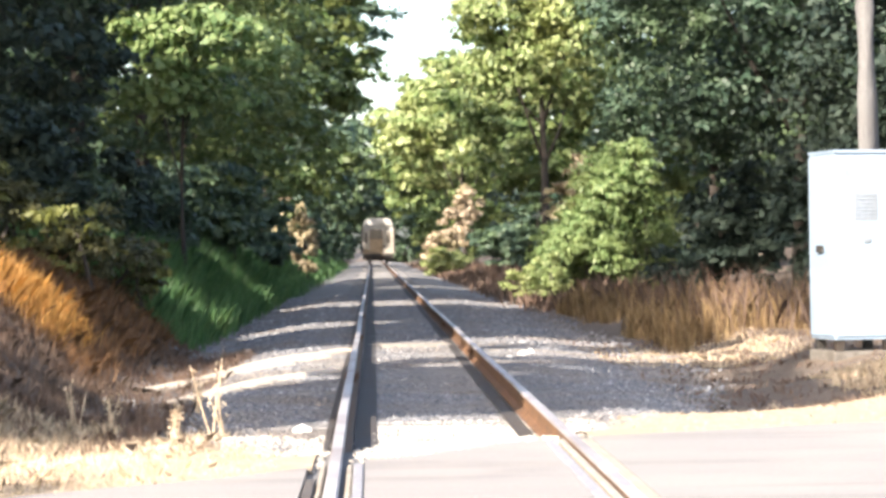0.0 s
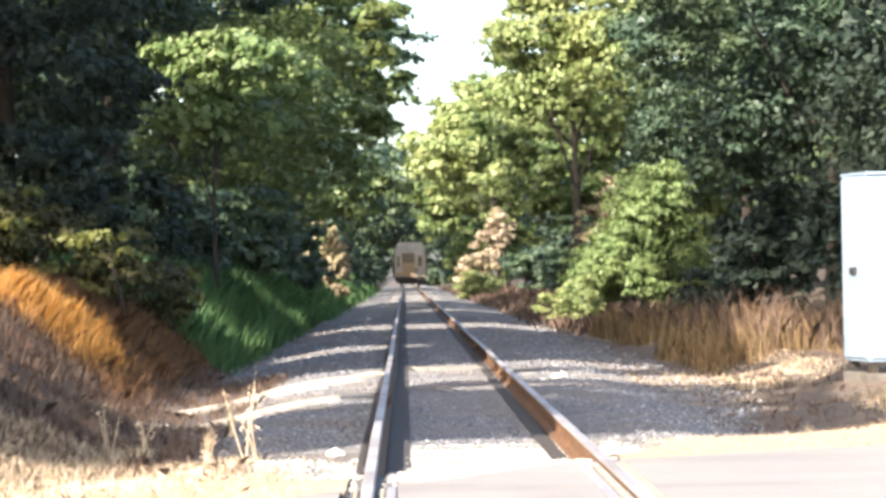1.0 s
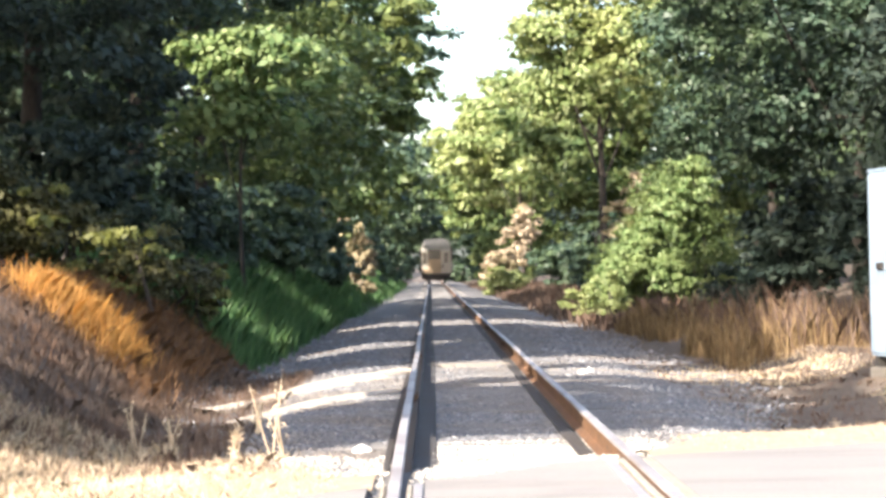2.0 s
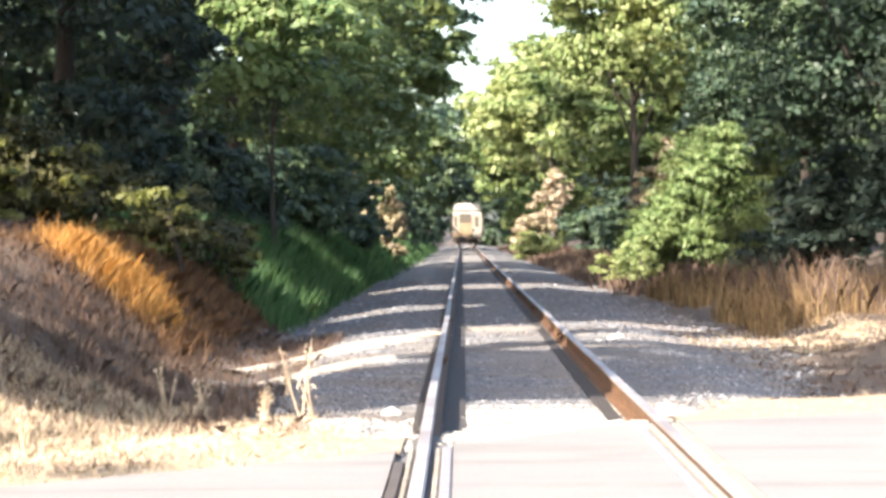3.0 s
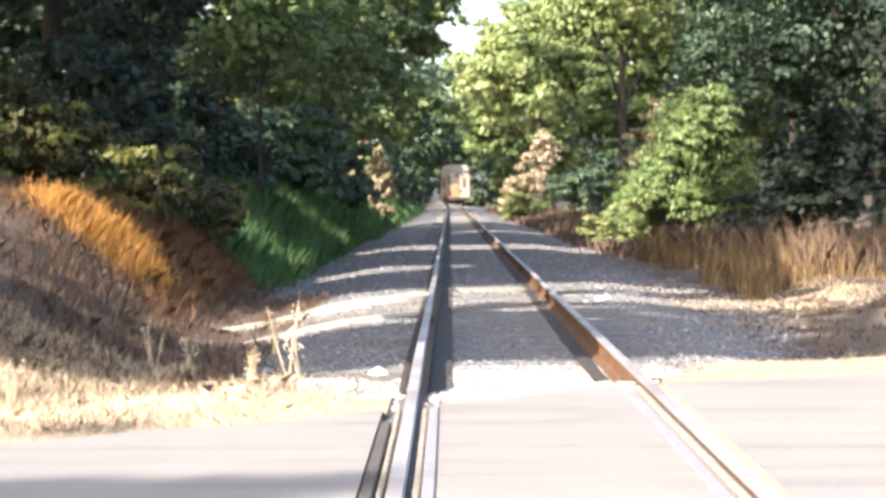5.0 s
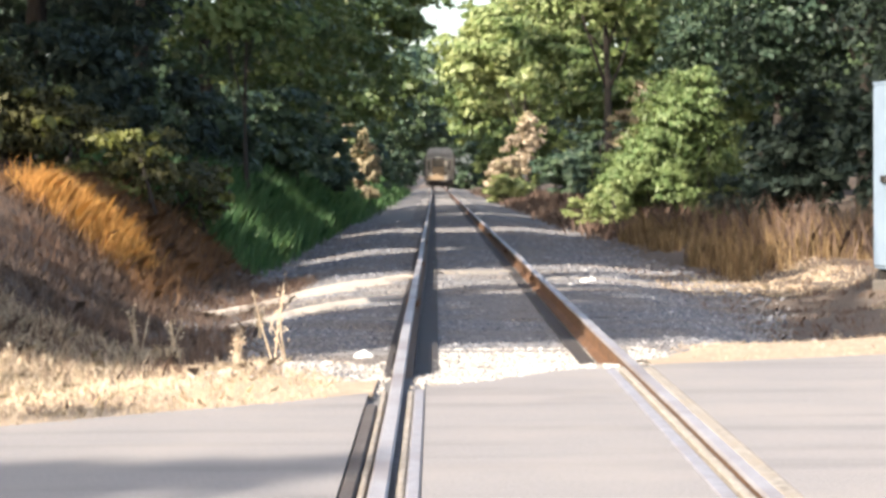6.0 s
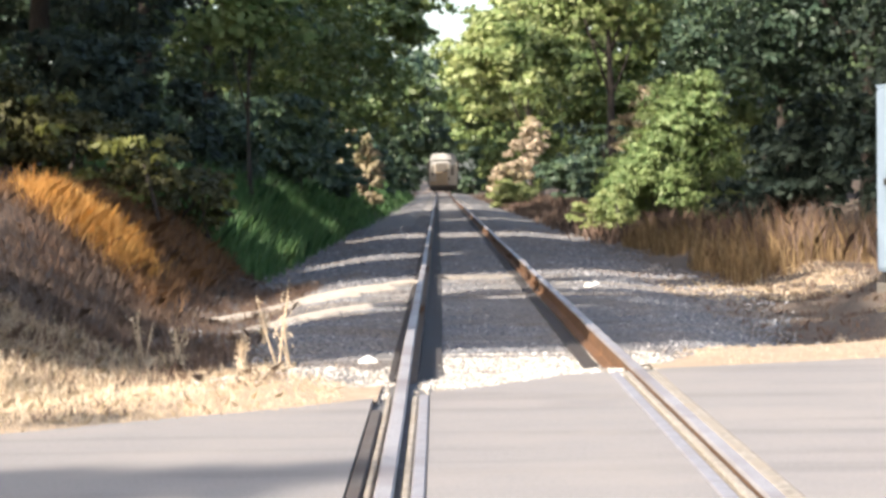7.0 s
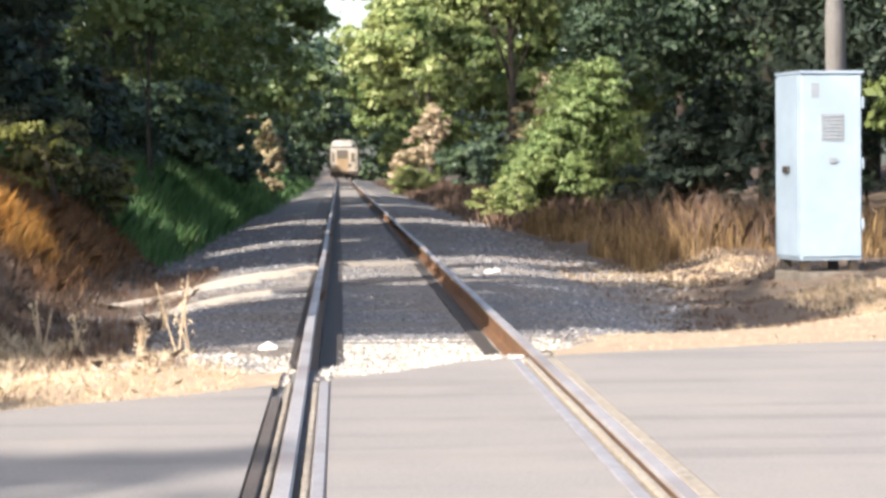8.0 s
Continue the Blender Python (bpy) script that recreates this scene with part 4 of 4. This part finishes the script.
grass("shade_weeds", "dusky brown weeds on the trampled ground", 9000, in_box(2.4, 6.5, 17.5, 40), 0.09, DARK_WEED, 108, 0.012, 0.9)
grass("pale_weeds", "pale dry weeds in the sun beside the road", 26000, in_box(-5.0, -1.6, 11.5, 18.5), 0.11, STRAW, 109, 0.006, 1.1)


# ---- the signal cabinet and the pole behind it ----
def signal_cabinet():
    x, y = 5.07, 29.5
    th = empty("signal_cabinet", pose(x, y, land_at(x, y) - 0.005, 0, 0, 10))
    tagged(th, "pale blue-white metal signal cabinet on a dark plinth", "cabinet")
    w, d, h = 0.375, 0.40, 2.298
    part("footing", boxed((-w - .02, -d - .02, -0.3), (w + .02, d + .02, 0.02), 0.015), CONCRETE, th, "stained grey concrete plinth")
    for sx in (-1, 1):
        for sy in (-1, 1):
            part("foot", boxed((sx * (w - .08) - .05, sy * (d - .08) - .05, 0.01), (sx * (w - .08) + .05, sy * (d - .08) + .05, 0.16), 0.006), BLACK_IRON, th, "dark bolted foot")
    part("body", boxed((-w, -d, 0.148), (w, d, h), 0.012), ALUMINIUM, th)
    part("roof", boxed((-w - .012, -d - .03, h), (w + .02, d + .02, h + 0.035), 0.008), ALUMINIUM, th)
    door = part("door", boxed((-w + .02, -d - .026, 0.19), (w - .02, -d - .002, h - .03), 0.008), ALUMINIUM, th)
    part("notice_plate", boxed((-.25, -d - .031, h - .28), (-.15, -d - .026, h - .11), 0.002), VENT_GREY, door, "small grey plate")
    vent = part("vent", boxed((-.13, -d - .034, h - .78), (.15, -d - .026, h - .46), 0.003), VENT_GREY, door, "grey louvred vent")
    for k in range(7):
        z = h - .75 + k * .042
        bm = boxed((-.115, -d - .048, z), (.135, -d - .034, z + .012), 0.002)
        bmesh.ops.rotate(bm, verts=bm.verts, cent=(0, -d - .036, z), matrix=Matrix.Rotation(radians(-18), 3, "X"))
        part("slat", bm, VENT_GREY, vent)
    part("latch", boxed((-.03, -d - .05, h - 1.03), (.06, -d - .026, h - .97), 0.006), VENT_GREY, door, "small dull latch")
    side = part("side_door", boxed((-w - .022, -d + .03, 0.19), (-w - .002, d - .03, h - .03), 0.006), ALUMINIUM, th)
    part("handle", boxed((-w - .06, -.12, h - 1.14), (-w - .022, .05, h - 1.06), 0.008), BLACK_IRON, side, "dark swing handle")
    for z in (0.5, 1.2, 1.9):
        part("hinge", tube(bmesh.new(), [(w + .01, -d - .014, z), (w + .01, -d - .014, z + .13)], [.014, .014], 8), ALUMINIUM, th)


signal_cabinet()


def utility_pole():
    x, y = 6.74, 37.0
    th = empty("utility_pole", pose(x, y, land_at(x, y)))
    tagged(th, "weathered grey wooden utility pole behind the cabinet", "utility pole")
    path = [(0.02 * math.sin(k), 0.015 * math.cos(k * 1.7), -0.3 + k * 1.25) for k in range(9)]
    part("post", tube(bmesh.new(), path, [0.165 - 0.006 * k for k in range(9)], 16), POLE_WOOD, th, smooth=True)


utility_pole()


# ---- small things on the ground ----
def rock(x, y, size, seed):
    rr = random.Random(seed)
    bm = bmesh.new()
    bmesh.ops.create_icosphere(bm, subdivisions=2, radius=size / 2)
    for v in bm.verts:
        v.co = Vector((v.co.x * 1.25, v.co.y, v.co.z * 0.75)) * (1 + rr.uniform(-.16, .16))
    ob = part("rock", bm, WHITE_PAINT if size > 0.095 else PALE_STONE)
    ob.matrix_basis = pose(x, y, land_at(x, y) + size * 0.22, 0, 0, rr.uniform(0, 180))
    tagged(ob, "single pale rock lying on the ballast shoulder", "rock", "pale rocks")


for x, y, size in ((-1.08, 19.4, 0.13), (1.42, 33.0, 0.13), (-1.3, 17.9, 0.09), (1.55, 33.6, 0.10), (-0.25, 17.0, 0.08), (0.2, 17.3, 0.09), (0.45, 16.8, 0.07), (-1.75, 17.2, 0.08), (1.2, 32.2, 0.08)):
    rock(x, y, size, int(x * 100) + 7)


def dry_stalk(x, y, height, seed, forks):
    rr = random.Random(seed)
    th = empty("dry_weed", pose(x, y, land_at(x, y)))
    tagged(th, "bare withered weed stalk standing in dry grass", "weed", "withered weeds")
    for k in range(forks):
        a = rr.uniform(0, math.tau)
        out = height * rr.uniform(.05, .3)
        b = Vector((math.cos(a) * out, math.sin(a) * out * .5, height * rr.uniform(.7, 1.0)))
        foot = Vector((rr.uniform(-.03, .03), rr.uniform(-.03, .03), -.03))
        part("stem", tube(bmesh.new(), [foot, foot.lerp(b, .5) + Vector((rr.uniform(-.02, .02), 0, .02)), b], [.007, .006, .003], 5), STRAW, th)
        pts = np.array([foot.lerp(b, rr.uniform(.45, 1.05)) + Vector([rr.gauss(0, .022) for _ in range(3)]) for _ in range(16)])
        link_mesh("seed_head", quick_mesh("seed_head", leaves(pts, np.zeros((16, 3)) + (0, -.3, .5), 0.03, np.random.default_rng(seed + k), 0.2), 4), STRAW, th)["kind"] = "stuff"


for i, (x, y, h, f) in enumerate(((-1.70, 18.7, .62, 3), (-1.66, 18.9, .50, 3), (-2.02, 18.9, .34, 5), (-3.12, 22.1, .44, 5), (-2.75, 21.5, .36, 4), (-2.1, 22.5, .30, 6), (-3.5, 17.2, .36, 5), (2.9, 21.8, .18, 4), (5.2, 23.2, .2, 4))):
    dry_stalk(x, y, h, 200 + 11 * i, f)


# ---- the rail car rolling away ----
def rail_car():
    th = empty("rail_car", pose(-0.017, 225, 0))
    tagged(th, "cream railway car with pale roof, seen from its end", "rail car")
    L = 11.0
    bm = bmesh.new()
    prof = [(-1.5, 0.95), (-1.53, 1.3), (-1.53, 3.55), (-1.42, 3.85), (1.42, 3.85), (1.53, 3.55), (1.53, 1.3), (1.5, 0.95)]
    part("body", extrude_profile(bm, prof, 0.0, L, 3, 0), CREAM, th)
    bm = bmesh.new()
    roof = [(-1.50, 3.80), (-1.44, 3.90), (-1.24, 4.38), (-1.0, 4.50), (0, 4.54), (1.0, 4.50), (1.24, 4.38), (1.44, 3.90), (1.50, 3.80)]
    part("roof", extrude_profile(bm, roof, -0.22, L + .2, 3, 0), GREY_ROOF, th, "pale grey weathered roof")
    part("header_band", boxed((-1.45, -.03, 3.28), (1.45, -.003, 3.80), .01), GREY_ROOF, th, "chalky pale band over the door")
    door = part("end_door", boxed((-0.80, -.05, 1.05), (0.48, -.004, 3.26), .012), TAN_PAINT, th, "faded tan end door")
    part("pane", boxed((-0.70, -.062, 2.25), (0.38, -.051, 3.10), .006), WINDOW_GLASS, door, "dusty dark door window")
    part("window", boxed((0.80, -.04, 2.10), (1.16, -.004, 3.10), .01), WINDOW_GLASS, th, "narrow dark side window")
    part("window", boxed((-1.28, -.04, 2.10), (-1.05, -.004, 3.10), .01), WINDOW_GLASS, th, "narrow dark side window")
    part("end_beam", boxed((-1.5, -.14, 0.78), (1.5, .1, 1.06), .02), BLACK_IRON, th, "dark end beam")
    part("underframe", boxed((-1.2, .1, 0.55), (1.2, L, 0.95), .02), BLACK_IRON, th, "dark underframe")
    part("coupler", boxed((-.14, -.62, 0.72), (.14, .2, 0.98), .04), BLACK_IRON, th, "black coupler")
    part("brake_hose", tube(bmesh.new(), [(-.75, -.16, .8), (-.75, -.34, .55), (-.7, -.3, .38)], [.04, .04, .03], 7), BLACK_IRON, th, "black brake hose")
    part("lamp", tube(bmesh.new(), [(0.62, -.02, 1.75), (0.62, -.10, 1.75)], [.12, .12], 12), BLACK_IRON, th, "dark unlit lamp")
    for s in (-1, 1):
        part("grab_rail", tube(bmesh.new(), [(s * 1.60, -.05, 1.1), (s * 1.63, -.12, 1.2), (s * 1.63, -.12, 3.4), (s * 1.58, -.05, 3.5)], [.075] * 4, 7), BLACK_IRON, th, "dark grab rail")
    for s in (-1, 1):
        part("step_well", boxed((s * 1.30 - .22, -.10, 0.50), (s * 1.30 + .22, .5, 0.80), .02), BLACK_IRON, th, "dark corner step")
        part("corner_post", boxed((s * 1.60 - .06, .05, 1.0), (s * 1.60 + .06, .5, 3.75), .02), BLACK_IRON, th, "dark corner post")
    part("sill_band", boxed((-1.45, -.03, 1.07), (-.83, -.003, 1.5), .01), TAN_PAINT, th, "tan lower panel")
    for piece in th.children:
        piece.data.transform(Matrix.Diagonal((0.905, 1.0, 0.905, 1.0)))
    sets = []
    for y in (1.2, 3.2, L - 3.2, L - 1.2):
        bm = bmesh.new()
        tube(bm, [(-1.0, 0, 0), (1.0, 0, 0)], [.08, .08], 10)
        for s in (-1, 1):
            tube(bm, [(s * .69, 0, 0), (s * .70, 0, 0), (s * .71, 0, 0), (s * .83, 0, 0)], [.46, .46, .425, .42], 24)
        ws = part("wheelset", bm, BLACK_IRON, th, "dark steel wheels and axle")
        ws.matrix_basis = pose(0, y, 0.428)
        sets.append((ws, y))
    for y in (2.2, L - 2.2):
        for s in (-1, 1):
            part("truck_frame", boxed((s * 1.0 - .08, y - 1.35, .32), (s * 1.0 + .08, y + 1.35, .58), .03), BLACK_IRON, th, "dark truck side frame")
    return th, sets


CAR, WHEELSETS = rail_car()


def motions():
    speed, start = 3.6, 225.0
    steps = 64
    times = [8.0 * k / steps for k in range(steps + 1)]
    walk(CAR, [(t, pose(-0.017, start + speed * t, 0)) for t in times])
    for ws, y in WHEELSETS:
        walk(ws, [(t, pose(0, y, 0.428, -math.degrees(speed * t / 0.42))) for t in times])


motions()
